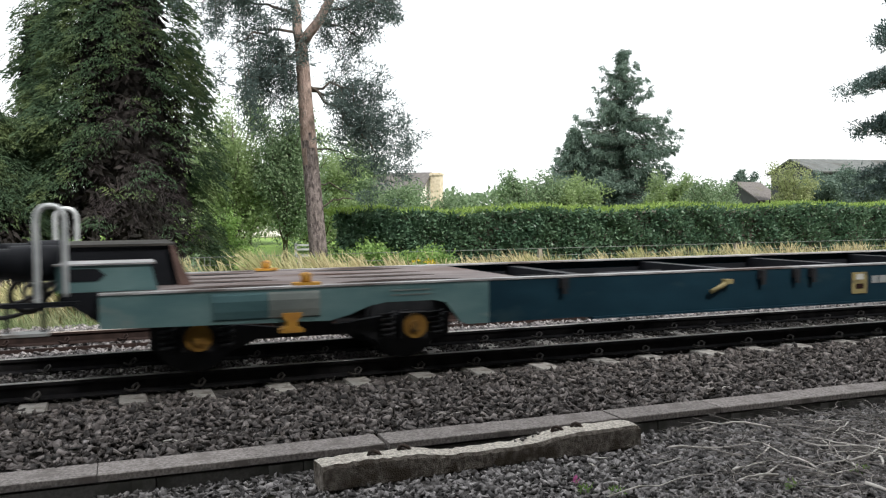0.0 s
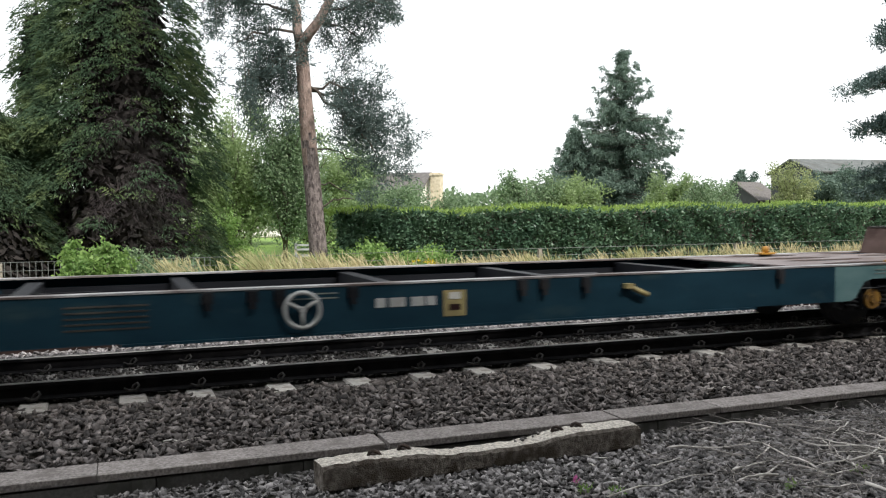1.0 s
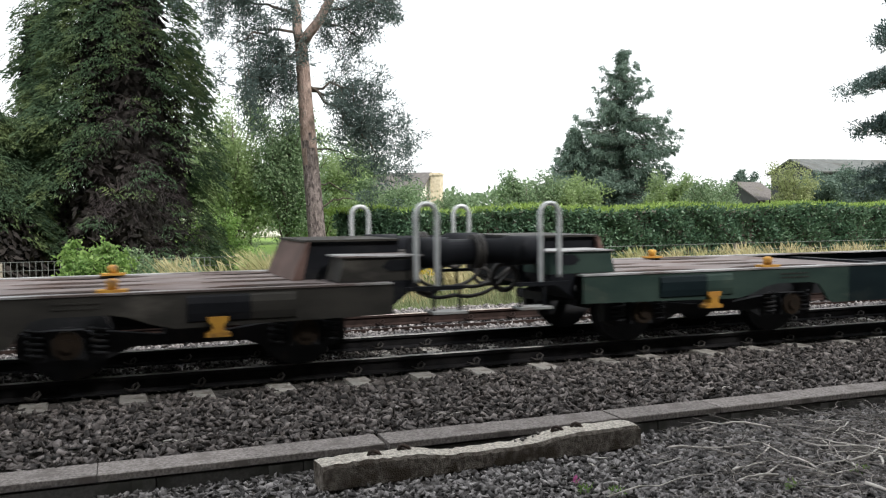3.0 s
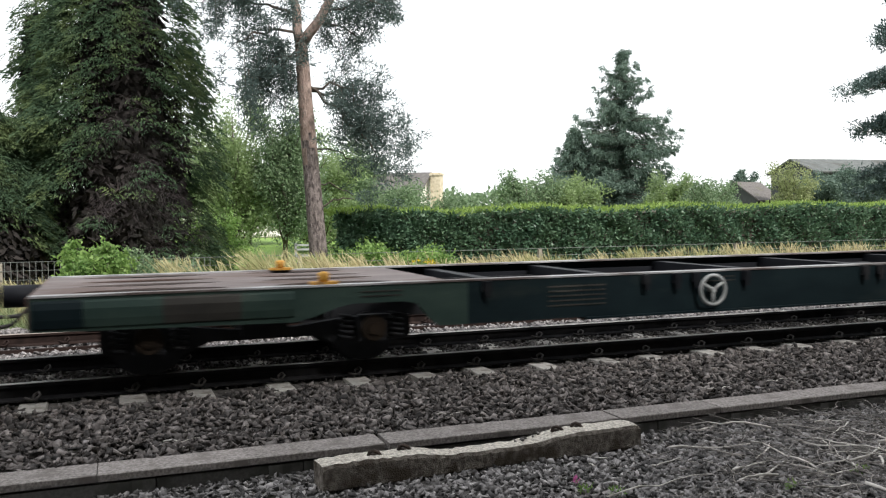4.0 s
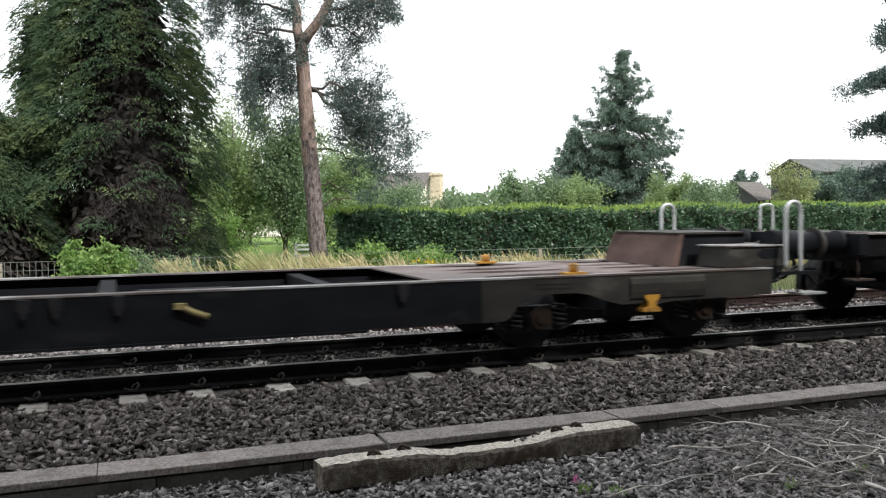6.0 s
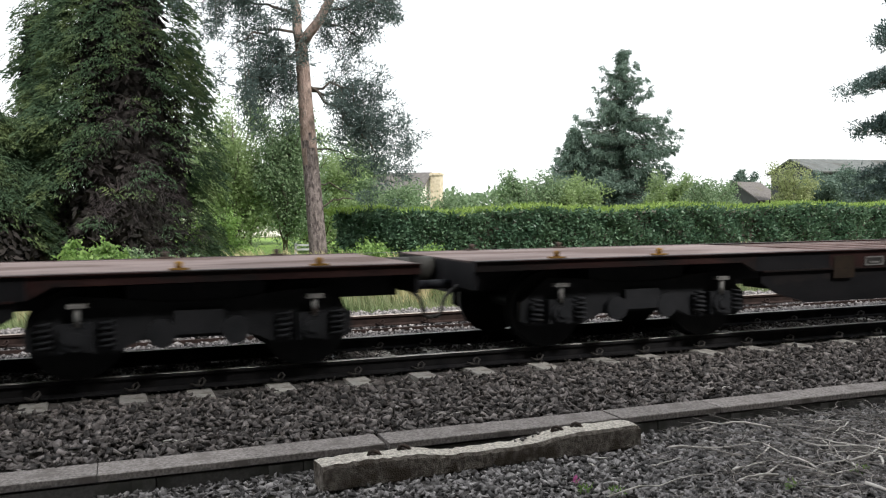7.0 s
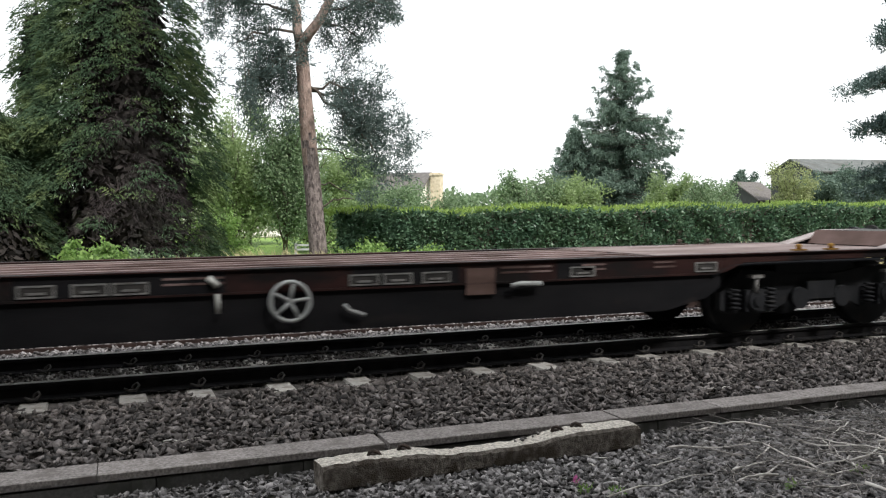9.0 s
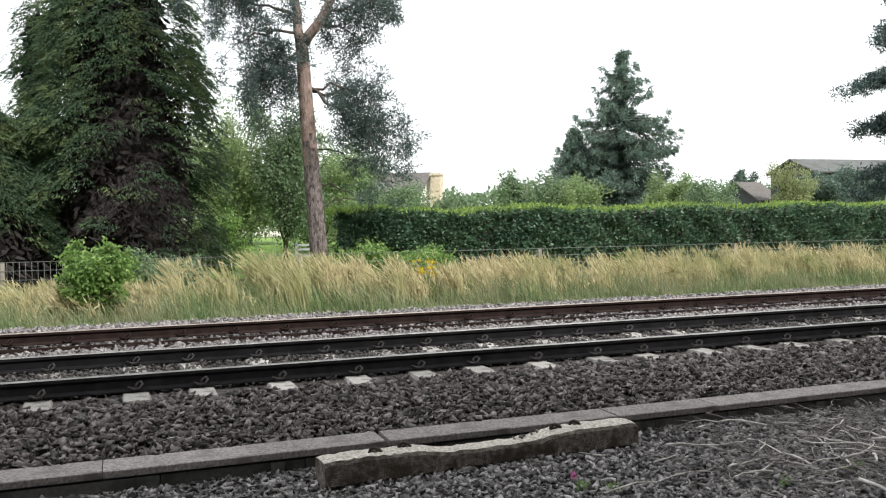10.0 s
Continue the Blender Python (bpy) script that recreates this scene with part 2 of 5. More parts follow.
def part(name, shape, material, parent=None, label=""):
    me = shape.mesh(name) if isinstance(shape, Shape) else shape
    if not me.materials:
        me.materials.append(material)
    ob = new(name, me)
    ob.parent = parent
    return tagged(ob, label)


def thing(name, label, category, group="", at=(0, 0, 0)):
    ob = new(name)
    ob.empty_display_size = 0.2
    ob.location = at
    return tagged(ob, label, category, group)


def quads(name, V):
    """A mesh of loose quads, V: (n, 4, 3)."""
    n = len(V)
    me = bpy.data.meshes.new(name)
    me.vertices.add(n * 4)
    me.vertices.foreach_set("co", np.asarray(V, np.float32).ravel())
    me.loops.add(n * 4)
    me.loops.foreach_set("vertex_index", np.arange(n * 4, dtype=np.int32))
    me.polygons.add(n)
    me.polygons.foreach_set("loop_start", np.arange(0, n * 4, 4, dtype=np.int32))
    me.update(calc_edges=True)
    return me


def unit(a):
    return a / np.maximum(np.linalg.norm(a, axis=-1, keepdims=True), 1e-6)


def leaves(P, D, L, Wd, rng):
    """Diamond leaves from P along D, of length L and width Wd."""
    D = unit(D)
    S = unit(np.cross(D, rng.normal(size=D.shape)))
    L, Wd = np.broadcast_to(L, len(P))[:, None], np.broadcast_to(Wd, len(P))[:, None]
    mid = P + D * L * 0.45
    return np.stack([P, mid + S * Wd / 2, P + D * L, mid - S * Wd / 2], 1)


def fbm(P, s):
    """Cheap smooth noise in -1..1 from sines."""
    x, y, z = (P * s).T
    return (np.sin(1.7 * x + 2.1 * y + 0.6) * np.cos(1.3 * z - 0.8 * y) + np.sin(3.1 * z + 1.9 * x - 1.1) * np.cos(2.7 * y + 0.4) * 0.6 + np.sin(5.3 * x - 4.1 * z) * 0.35) / 1.6


# stone shapes
def stone_kit(seed, n):
    rng, kit = np.random.default_rng(seed), []
    for _ in range(n):
        bm = bmesh.new()
        for p in np.sign(rng.normal(size=(8, 3))) * rng.uniform(0.35, 1.0, (8, 3)) * np.array([1.3, rng.uniform(0.65, 1.0), rng.uniform(0.35, 0.62)]):
            bm.verts.new(p)
        bmesh.ops.convex_hull(bm, input=bm.verts)
        loose = [v for v in bm.verts if not v.link_faces]
        bmesh.ops.delete(bm, geom=loose, context="VERTS")
        bmesh.ops.triangulate(bm, faces=bm.faces)
        bm.verts.index_update()
        kit.append((np.array([v.co for v in bm.verts]), np.array([[v.index for v in f.verts] for f in bm.faces])))
        bm.free()
    return kit


KIT = stone_kit(3, 22)


def stones(name, P, size, material, seed, label, category):
    """Many small stones as one object of stuff."""
    rng = np.random.default_rng(seed)
    which, V, F, o = rng.integers(0, len(KIT), len(P)), [], [], 0
    for k, (v, f) in enumerate(KIT):
        p, s = P[which == k], size[which == k]
        if not len(p):
            continue
        q = unit(rng.normal(size=(len(p), 4)))
        w, x, y, z = q.T
        R = np.stack([1 - 2 * (y * y + z * z), 2 * (x * y - z * w), 2 * (x * z + y * w), 2 * (x * y + z * w), 1 - 2 * (x * x + z * z), 2 * (y * z - x * w),
                      2 * (x * z - y * w), 2 * (y * z + x * w), 1 - 2 * (x * x + y * y)], 1).reshape(-1, 3, 3)
        w = np.einsum("nij,vj->nvi", R, v) * s[:, None, None]
        w[:, :, 2] *= 0.8
        V.append((w + p[:, None]).reshape(-1, 3))
        F.append((f[None] + o + (np.arange(len(p)) * len(v))[:, None, None]).reshape(-1, 3))
        o += len(p) * len(v)
    V, F = np.concatenate(V), np.concatenate(F)
    me = bpy.data.meshes.new(name)
    me.vertices.add(len(V))
    me.vertices.foreach_set("co", V.astype(np.float32).ravel())
    me.loops.add(F.size)
    me.loops.foreach_set("vertex_index", F.astype(np.int32).ravel())
    me.polygons.add(len(F))
    me.polygons.foreach_set("loop_start", np.arange(0, F.size, 3, dtype=np.int32))
    me.update(calc_edges=True)
    me.materials.append(material)
    return tagged(new(name, me), label, category, kind="stuff")


# ---- ground ----
Y1 = 8.51            # near rail
YC = Y1 + 0.7525     # centre of the near track
Y3 = 12.14           # rail of the far track
PROFILE = [(-400, -0.5), (-3, -0.5), (4.0, -0.47), (6.42, -0.47), (6.62, -0.36), (7.4, -0.265), (7.95, -0.225), (8.35, -0.2), (10.3, -0.2), (11.4, -0.24), (12.6, -0.23),
           (13.6, -0.24), (14.6, -0.3), (15.4, -0.36), (19.0, -0.3), (24, -0.3), (60, 0.2), (300, 1.2), (3000, -6)]


def ground_z(y):
    return np.interp(y, [a for a, b in PROFILE], [b for a, b in PROFILE])


def build_ground():
    xs = [-3000, -400, -80, -30, -10] + [i * 1.0 for i in range(-4, 32)] + [40, 80, 400, 3000]
    v = [(x, y, z) for y, z in PROFILE for x in xs]
    n = len(xs)
    faces, which = [], []
    for j in range(len(PROFILE) - 1):
        for i in range(n - 1):
            faces.append((j * n + i, j * n + i + 1, (j + 1) * n + i + 1, (j + 1) * n + i))
            y = (PROFILE[j][0] + PROFILE[j + 1][0]) / 2
            which.append(0 if y < 6.5 else 1 if y < 15.0 else 2)
    me = bpy.data.meshes.new("ground")
    me.from_pydata(v, [], faces)
    for m in (SOIL, BED, TURF):
        me.materials.append(m)
    me.polygons.foreach_set("material_index", which)
    tagged(new("ground", me), "gravelly soil, dirty ballast bed and rough turf", "ground", kind="structure")


build_ground()


def scatter(n, y0, y1, seed, x_left, x_right, lift):
    """Points on the ground in the wedge of land between y0 and y1."""
    rng = np.random.default_rng(seed)
    y = rng.uniform(y0, y1, n)
    x = rng.uniform(x_left * y, x_right * y)
    return np.stack([x, y, ground_z(y) + rng.uniform(-0.2, 1.0, n) * lift], 1), rng


def build_ballast():
    for args in ((15500, 6.66, 8.2, 11, 0.055, BALLAST, "brown-grey angular ballast stones beside the track, toned dark as shade", 0.022, 0.048),
                 (12000, 8.45, 10.2, 12, 0.042, TRACKSHADE, "ballast stones between the running rails, coloured dark as train shade", 0.018, 0.034),
                 (12000, 10.2, 12.05, 13, 0.05, BALLAST_PALE, "ballast stones between the two tracks, toned pale as sunlit", 0.026, 0.048),
                 (15000, 12.25, 15.1, 14, 0.06, BALLAST_PALE, "pinkish-grey ballast shoulder beside the verge, toned pale as sunlit", 0.028, 0.052)):
        n, y0, y1, seed, lift, m, label, s0, s1 = args
        P, rng = scatter(n, y0, y1, seed, -0.2, 1.25, lift)
        if seed == 11:  # sleeper ends stay clear
            off = np.abs((P[:, 0] + 0.66 + 0.3545) % 0.709 - 0.3545)
            P = P[~((off < 0.15) & (P[:, 1] > Y1 - 0.44))]
            n = len(P)
        stones("ballast", P, rng.uniform(s0, s1, n), m, seed, label, "ballast")
    P, rng = scatter(20000, 4.2, 6.36, 15, -0.15, 1.3, 0.02)
    stones("gravel", P, rng.uniform(0.013, 0.03, len(P)) * rng.choice([1, 1, 1.5], len(P)), GRAVEL, 15, "loose dark grey gravel on the trackside ground", "gravel")
    P, rng = scatter(60, 6.7, 8.0, 16, -0.15, 1.2, 0.05)
    stones("pale_stones", P + np.array([0, 0, 0.025]), rng.uniform(0.02, 0.04, 60), BALLAST_PALE, 16, "a few pale stones lying on the dark ballast", "stones")


build_ballast()

# ---- track ----
RAIL = [(-0.075, -0.159), (0.075, -0.159), (0.075, -0.148), (0.012, -0.128), (0.011, -0.05), (0.035, -0.035), (0.035, -0.006)]


def build_rail(y, side_mat, top_mat, label, clips, z=0.0):
    rail = tagged(new("rail"), label, "rail", "rails of the line")
    prof = [(a, b + z) for a, b in RAIL] + [(-0.035, -0.006 + z), (-0.035, -0.035 + z), (-0.011, -0.05 + z), (-0.012, -0.128 + z), (-0.075, -0.148 + z)]
    part("rail_body", Shape().cross([(y + a, b) for a, b in prof], -120, 160), side_mat, rail)
    part("rail_head", Shape().cross([(y + a, b + z) for a, b in ((-0.034, -0.0055), (0.034, -0.0055), (0.03, 0.0), (-0.03, 0.0))], -120, 160), top_mat, rail, "worn running surface")
    if clips:
        base = Shape()
        clip_shape(base, 0, y, z)
        me = base.mesh("clip")
        me.materials.append(side_mat)
        for i in range(-6, 40):
            ob = part("clip", me, side_mat, rail)
            ob.location.x = -0.66 + i * 0.709
    return rail


def clip_shape(sh, x, y, z=0.0):
    """A sprung steel clip on the near foot of the rail."""
    pts = [(-0.07, -0.055, -0.13), (-0.02, -0.10, -0.145), (0.03, -0.12, -0.14), (0.06, -0.10, -0.10), (0.045, -0.06, -0.085), (0.01, -0.05, -0.105), (-0.005, -0.075, -0.135)]
    sh.tube([(x + a, y + b, c + z + 0.012) for a, b, c in pts], 0.0135, 6)


build_rail(Y1, RAILSIDE, RAILTOP, "dark grimy running rail with a polished head", False)
build_rail(Y1 + 1.505, RAILSIDE, RAILTOP, "dark grimy running rail with a polished head", False)
build_rail(Y3, RAILRUST, RUSTTOP, "brown rusty running rail of the far track", True)
spare = tagged(new("spare_rail"), "rusty spare rail lying on the ballast beside the far track", "rail")
part("rail_body", Shape().cross([(Y3 - 0.33 + b * 0.9 + 0.08, -0.178 + a * 0.3) for a, b in RAIL] + [(Y3 - 0.33 + b * 0.9 + 0.08, -0.178 + a * 0.3) for a, b in
     [(-0.035, -0.006), (-0.035, -0.035), (-0.011, -0.05), (-0.012, -0.128), (-0.075, -0.148)]], -30, 40), RAILRUST, spare)


def build_sleepers():
    rng = random.Random(4)
    body = Shape()
    prof = [(-0.135, -0.40), (0.135, -0.40), (0.135, -0.215), (0.112, -0.172), (-0.112, -0.172), (-0.135, -0.215)]
    n = len(prof)
    y0, y1 = Y1 - 0.46, Y1 + 1.505 + 0.46
    body.add([(a, y0, b) for a, b in prof] + [(a, y1, b) for a, b in prof], [tuple(range(n)), tuple(range(2 * n - 1, n - 1, -1))] + [(i, i + n, (i + 1) % n + n, (i + 1) % n) for i in range(n)])
    first = tagged(new("railway_sleeper"), "pale concrete sleeper end showing above the ballast", "sleeper", "sleepers of the near track")
    part("sleeper_body", body, PALECON, first)
    for y in (Y1, Y1 + 1.505):
        part("clip", clip_parts(y), CLIPM, first, "sprung steel rail clip")
    first.location = (-0.66 - 4 * 0.709, 0, 0)
    for i in range(1, 44):
        copy_thing(first, pose(-0.66 + (i - 4) * 0.709 + rng.uniform(-0.015, 0.015), rng.uniform(-0.02, 0.02), rng.uniform(-0.012, 0.004), 0, 0, rng.uniform(-0.5, 0.5)))


def clip_parts(y):
    sh = Shape()
    clip_shape(sh, 0.0, y)
    return sh


build_sleepers()


def build_trough():
    """Concrete cable trough: body units with a lid row on top."""
    trough = tagged(new("cable_trough"), "grey concrete cable trough with jointed lids along the ballast", "cable trough")
    rng = random.Random(8)
    lid, body, post = Shape(), Shape(), Shape()
    L = 1.055
    lid.cross([(6.335, -0.352), (6.66, -0.352), (6.66, -0.306), (6.65, -0.30), (6.345, -0.30), (6.335, -0.306)], 0.004, L - 0.004)
    body.box(0.005, L - 0.005, 6.35, 6.62, -0.56, -0.372)
    post.box(-0.05, 0.05, 6.338, 6.42, -0.56, -0.374)
    lm, bmesh_, pm = lid.mesh("lid"), body.mesh("trough_body"), post.mesh("rib")
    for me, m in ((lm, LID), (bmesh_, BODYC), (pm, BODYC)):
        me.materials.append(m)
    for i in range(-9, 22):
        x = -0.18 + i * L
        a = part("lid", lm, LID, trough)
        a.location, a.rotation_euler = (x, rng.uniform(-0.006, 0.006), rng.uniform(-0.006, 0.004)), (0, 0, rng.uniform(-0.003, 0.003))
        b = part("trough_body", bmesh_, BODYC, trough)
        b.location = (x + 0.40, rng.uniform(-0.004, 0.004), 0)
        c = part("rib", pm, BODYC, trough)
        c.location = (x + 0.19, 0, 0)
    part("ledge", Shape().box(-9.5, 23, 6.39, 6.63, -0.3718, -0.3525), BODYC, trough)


build_trough()


def build_loose_sleeper():
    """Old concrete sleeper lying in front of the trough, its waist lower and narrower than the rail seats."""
    s = thing("loose_sleeper", "weathered old concrete sleeper with rusty rail fixings lying on gravel", "sleeper", at=(2.64, 6.0, -0.47))
    s.rotation_euler = (0, 0, radians(2.9))
    bm = bmesh.new()
    N, L = 60, 2.69
    rng = np.random.default_rng(5)
    rows = []
    for i in range(N + 1):
        x = -L / 2 + L * i / N
        w = 1 / (1 + math.exp((abs(x) - 0.5) / 0.07))
        top, half = 0.203 - 0.05 * w - 0.012 * (abs(x) > L / 2 - 0.02), 0.122 - 0.02 * w
        sec = [(-half + 0.035, 0.0), (-half - 0.004, 0.03), (-half, top - 0.025), (-half + 0.018, top), (-half * 0.3, top + 0.004), (half * 0.4, top + 0.002), (half - 0.018, top), (half, top - 0.025), (half - 0.02, 0.0)]
        rows.append([bm.verts.new((x + rng.normal() * 0.002, y + rng.normal() * 0.0035, z + (rng.normal() * 0.0035 if z > 0 else 0))) for y, z in sec])
    for a, b in zip(rows, rows[1:]):
        for k in range(8):
            bm.faces.new((a[k], b[k], b[k + 1], a[k + 1]))
    bm.faces.new(rows[0])
    bm.faces.new(rows[-1][::-1])
    bmesh.ops.recalc_face_normals(bm, faces=bm.faces)
    me = bpy.data.meshes.new("sleeper_body")
    bm.to_mesh(me)
    bm.free()
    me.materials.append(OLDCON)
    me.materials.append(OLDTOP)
    # Upward faces take the paler colour with sky light painted in.
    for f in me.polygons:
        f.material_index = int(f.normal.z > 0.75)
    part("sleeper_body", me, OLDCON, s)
    for x, y in ((-0.93, 0.0), (-0.68, 0.05), (0.63, 0.03), (0.83, 0.06)):
        sh = Shape().cyl((x, y, 0.18), (x, y, 0.214), 0.026, 10)
        sh.tube([(x - 0.045, y - 0.01, 0.2), (x - 0.03, y, 0.228), (x + 0.0, y, 0.236), (x + 0.03, y - 0.015, 0.222), (x + 0.045, y - 0.025, 0.2)], 0.014, 8)
        part("rail_fixing", sh, RUSTIRON, s, "rusted iron rail fixing")
    P = np.array([(2.97, 6.06, -0.3), (2.95, 6.02, -0.295), (2.88, 6.03, -0.305), (3.06, 6.07, -0.295), (2.1, 5.95, -0.3), (3.12, 6.09, -0.28)])
    stones("fallen_stones", P, np.array([0.03, 0.026, 0.022, 0.02, 0.018, 0.024]), BALLAST, 77, "ballast stones fallen on the old sleeper", "stones")


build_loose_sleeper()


# ---- the train: twin low flat wagons, then twin red flat wagons ----
SPEED = 23.2
TRAIN = []
SKIRT = [(-1.303, 0.53), (-1.303, 0.775), (-1.318, 0.755), (-1.332, 0.7), (-1.328, 0.61), (-1.315, 0.54)][::-1]


def wheelset(parent, x, sd, r):
    sh = Shape(sd)
    sh.cyl((x, -0.98, r), (x, 0.98, r), 0.075, 12)
    axle = part("axle", sh, RUNGEAR, parent)
    for y in (-0.7525, 0.7525):
        w = Shape(sd)
        w.cyl((x, y - 0.065, r), (x, y + 0.065, r), r, 32)
        k = 1 if y > 0 else -1
        w.cyl((x, y - k * 0.065, r), (x, y - k * 0.095, r), r + 0.028, 32)
        w.cyl((x, y + k * 0.065, r), (x, y + k * 0.1, r), r * 0.35, 20)
        part("wheel", w, RUNGEAR, axle)


def bogie(parent, xc, wb, sd, r, box_mat, heavy):
    """A two-axle bogie: cast side frames, axleboxes, coil springs, wheelsets."""
    half = wb / 2
    fr = Shape(sd)
    for y in (-1.02, 0.92):
        y1 = y + 0.10
        zt = r + 0.36 if heavy else r + 0.12
        out = [(xc - half - 0.42, r - 0.1), (xc - half - 0.3, r - 0.16), (xc - half + 0.32, r - 0.16), (xc - 0.5, r - 0.06), (xc + 0.5, r - 0.06), (xc + half - 0.32, r - 0.16),
               (xc + half + 0.3, r - 0.16), (xc + half + 0.42, r - 0.1), (xc + half + 0.42, r + 0.1), (xc + half + 0.1, zt), (xc + half - 0.35, zt - 0.03), (xc + 0.3, zt - 0.08), (xc - 0.3, zt - 0.08),
               (xc - half + 0.35, zt - 0.03), (xc - half - 0.1, zt), (xc - half - 0.42, r + 0.1)]
        fr.prism(out, y, y1)
    fr.box(xc - 0.22, xc + 0.22, -1.1, 1.1, r - 0.02, r + 0.2)
    if heavy:
        fr.box(xc - 0.62, xc + 0.62, -1.0, 1.0, r + 0.1, r + 0.44)
    frame_ob = part("bogie_frame", fr, RUNGEAR, parent, "black oily bogie frame")
    for e in (-1, 1):
        x = xc + e * half
        wheelset(parent, x, sd, r)
        for k in (-1, 1):
            y = k * 1.07
            b = Shape(sd)
            b.box(x - 0.14, x + 0.14, y - 0.06, y + 0.06, r - 0.13, r + 0.13)
            part("axlebox", b, RUNGEAR, frame_ob)
            c = Shape(sd).cyl((x, y + k * 0.06, r), (x, y + k * 0.1, r), 0.115 if heavy else 0.125, 18)
            c.cyl((x, y + k * 0.1, r), (x, y + k * 0.125, r), 0.06, 12)
            cover = box_mat[(e + 1) // 2]
            part("axle_cover", c, cover, frame_ob, "round ochre axle cover" if cover is OCHRE else "")
            for dx in (-0.26, 0.26):
                s = Shape(sd)
                turns = 5
                s.tube([(x + dx + 0.065 * math.cos(a), y + 0.065 * math.sin(a), r - 0.12 + 0.26 * i / (turns * 8)) for i in range(turns * 8 + 1) for a in (i * math.pi / 4,)], 0.016, 5)
                part("coil_spring", s, RUNGEAR, frame_ob)
            if heavy and k < 0:
                d = Shape(sd).cyl((x + 0.02, -1.16, r + 0.1), (x + 0.02, -1.16, r + 0.27), 0.03, 10)
                d.box(x - 0.06, x + 0.10, -1.2, -1.1, r + 0.27, r + 0.31)
                part("damper", d, RIM, frame_ob, "pale grey damper with a square cap")
            if heavy:
                s = Shape(sd).cyl((xc + e * 0.33, y - k * 0.02, r + 0.0), (xc + e * 0.33, y + k * 0.045, r + 0.0), 0.13, 14)
                part("frame_boss", s, RUNGEAR, frame_ob)


def handwheel(parent, x, y, z, radius, spokes, sd):
    sh = Shape(sd).ring((x, y, z), radius, 0.02, 28, 8)
    sh.cyl((x, y - 0.02, z), (x, y + 0.12, z), 0.03, 10)
    for i in range(spokes):
        a = i * 2 * math.pi / spokes + 0.5
        sh.tube([(x, y, z), (x + radius * math.cos(a), y, z + radius * math.sin(a))], 0.017, 6)
    part("handwheel", sh, GREYP, parent, "pale grey brake handwheel")


def hose(parent, pts, r=0.022):
    fine = []
    P = [Vector(p) for p in pts]
    for i in range(len(P) - 1):
        p0, p1, p2, p3 = P[max(i - 1, 0)], P[i], P[i + 1], P[min(i + 2, len(P) - 1)]
        for k in range(6):
            t = k / 6
            fine.append(0.5 * (2 * p1 + (p2 - p0) * t + (2 * p0 - 5 * p1 + 4 * p2 - p3) * t * t + (3 * p1 - p0 - 3 * p2 + p3) * t ** 3))
    return fine + [P[-1]]


def buffer_pair(w, sd, y, z, u_in, body_mat):
    for k in (-1, 1):
        b = Shape(sd)
        b.tube([(u_in, k * y, z), (0.34, k * y, z), (0.335, k * y, z), (0.05, k * y, z)], [0.16, 0.16, 0.135, 0.135], 20)
        bb = part("buffer", b, body_mat, w, "cylindrical side buffer")
        part("buffer_head", Shape(sd).tube([(0.05, k * y, z), (0.02, k * y, z), (0.004, k * y, z)], [0.185, 0.185, 0.165], 24), IRON, bb)
    c = Shape(sd)
    c.tube(hose(None, [(0.75, 0, z - 0.02), (0.45, 0.0, z - 0.04), (0.2, 0.0, z - 0.06), (0.0, 0.0, z - 0.05)]), 0.04, 8)
    c.ring((0.1, 0.0, z - 0.12), 0.1, 0.025, 14, 6)
    c.ring((0.45, 0.0, z - 0.33), 0.09, 0.022, 14, 6)
    part("screw_coupling", c, IRON, w)


def spigot(w, sd, u, y, z, m=None):
    s, k = Shape(sd), 0.65 if m else 1.0
    s.box(u - 0.13 * k, u + 0.13 * k, y - 0.07 * k, y + 0.07 * k, z, z + 0.025 * k)
    s.tube([(u, y, z + 0.02 * k), (u, y, z + 0.06 * k), (u, y, z + 0.1 * k), (u, y, z + 0.12 * k)], [0.05 * k, 0.05 * k, 0.06 * k, 0.03 * k], 12)
    part("container_spigot", s, m or YELLOW, w, "yellow container locating spigot")


def slotted_strip(d, a, b, y0, y1, z0, z1, slots):
    """A strip of plate with long pointed-oval holes cut through it."""
    yc, half, u = (y0 + y1) / 2, (y1 - y0) * 0.47, a
    for s0, s1 in slots:
        d.box(u, s0, y0, y1, z0, z1)
        us = [s0 + (s1 - s0) * i / 8 for i in range(9)]
        hw = [half * math.sin(math.pi * i / 8) ** 0.6 if 0 < i < 8 else 0.0 for i in range(9)]
        for i in range(8):
            for k in (-1, 1):
                edge = y0 if k < 0 else y1
                q = [(us[i], edge), (us[i + 1], edge), (us[i + 1], yc + k * hw[i + 1]), (us[i], yc + k * hw[i])]
                if k > 0:
                    q = q[::-1]
                d.add([(x, y, z0) for x, y in q] + [(x, y, z1) for x, y in q], [(3, 2, 1, 0), (4, 5, 6, 7)] + [(m, (m + 1) % 4, (m + 1) % 4 + 4, m + 4) for m in range(4)])
        u = s1
    d.box(u, b, y0, y1, z0, z1)


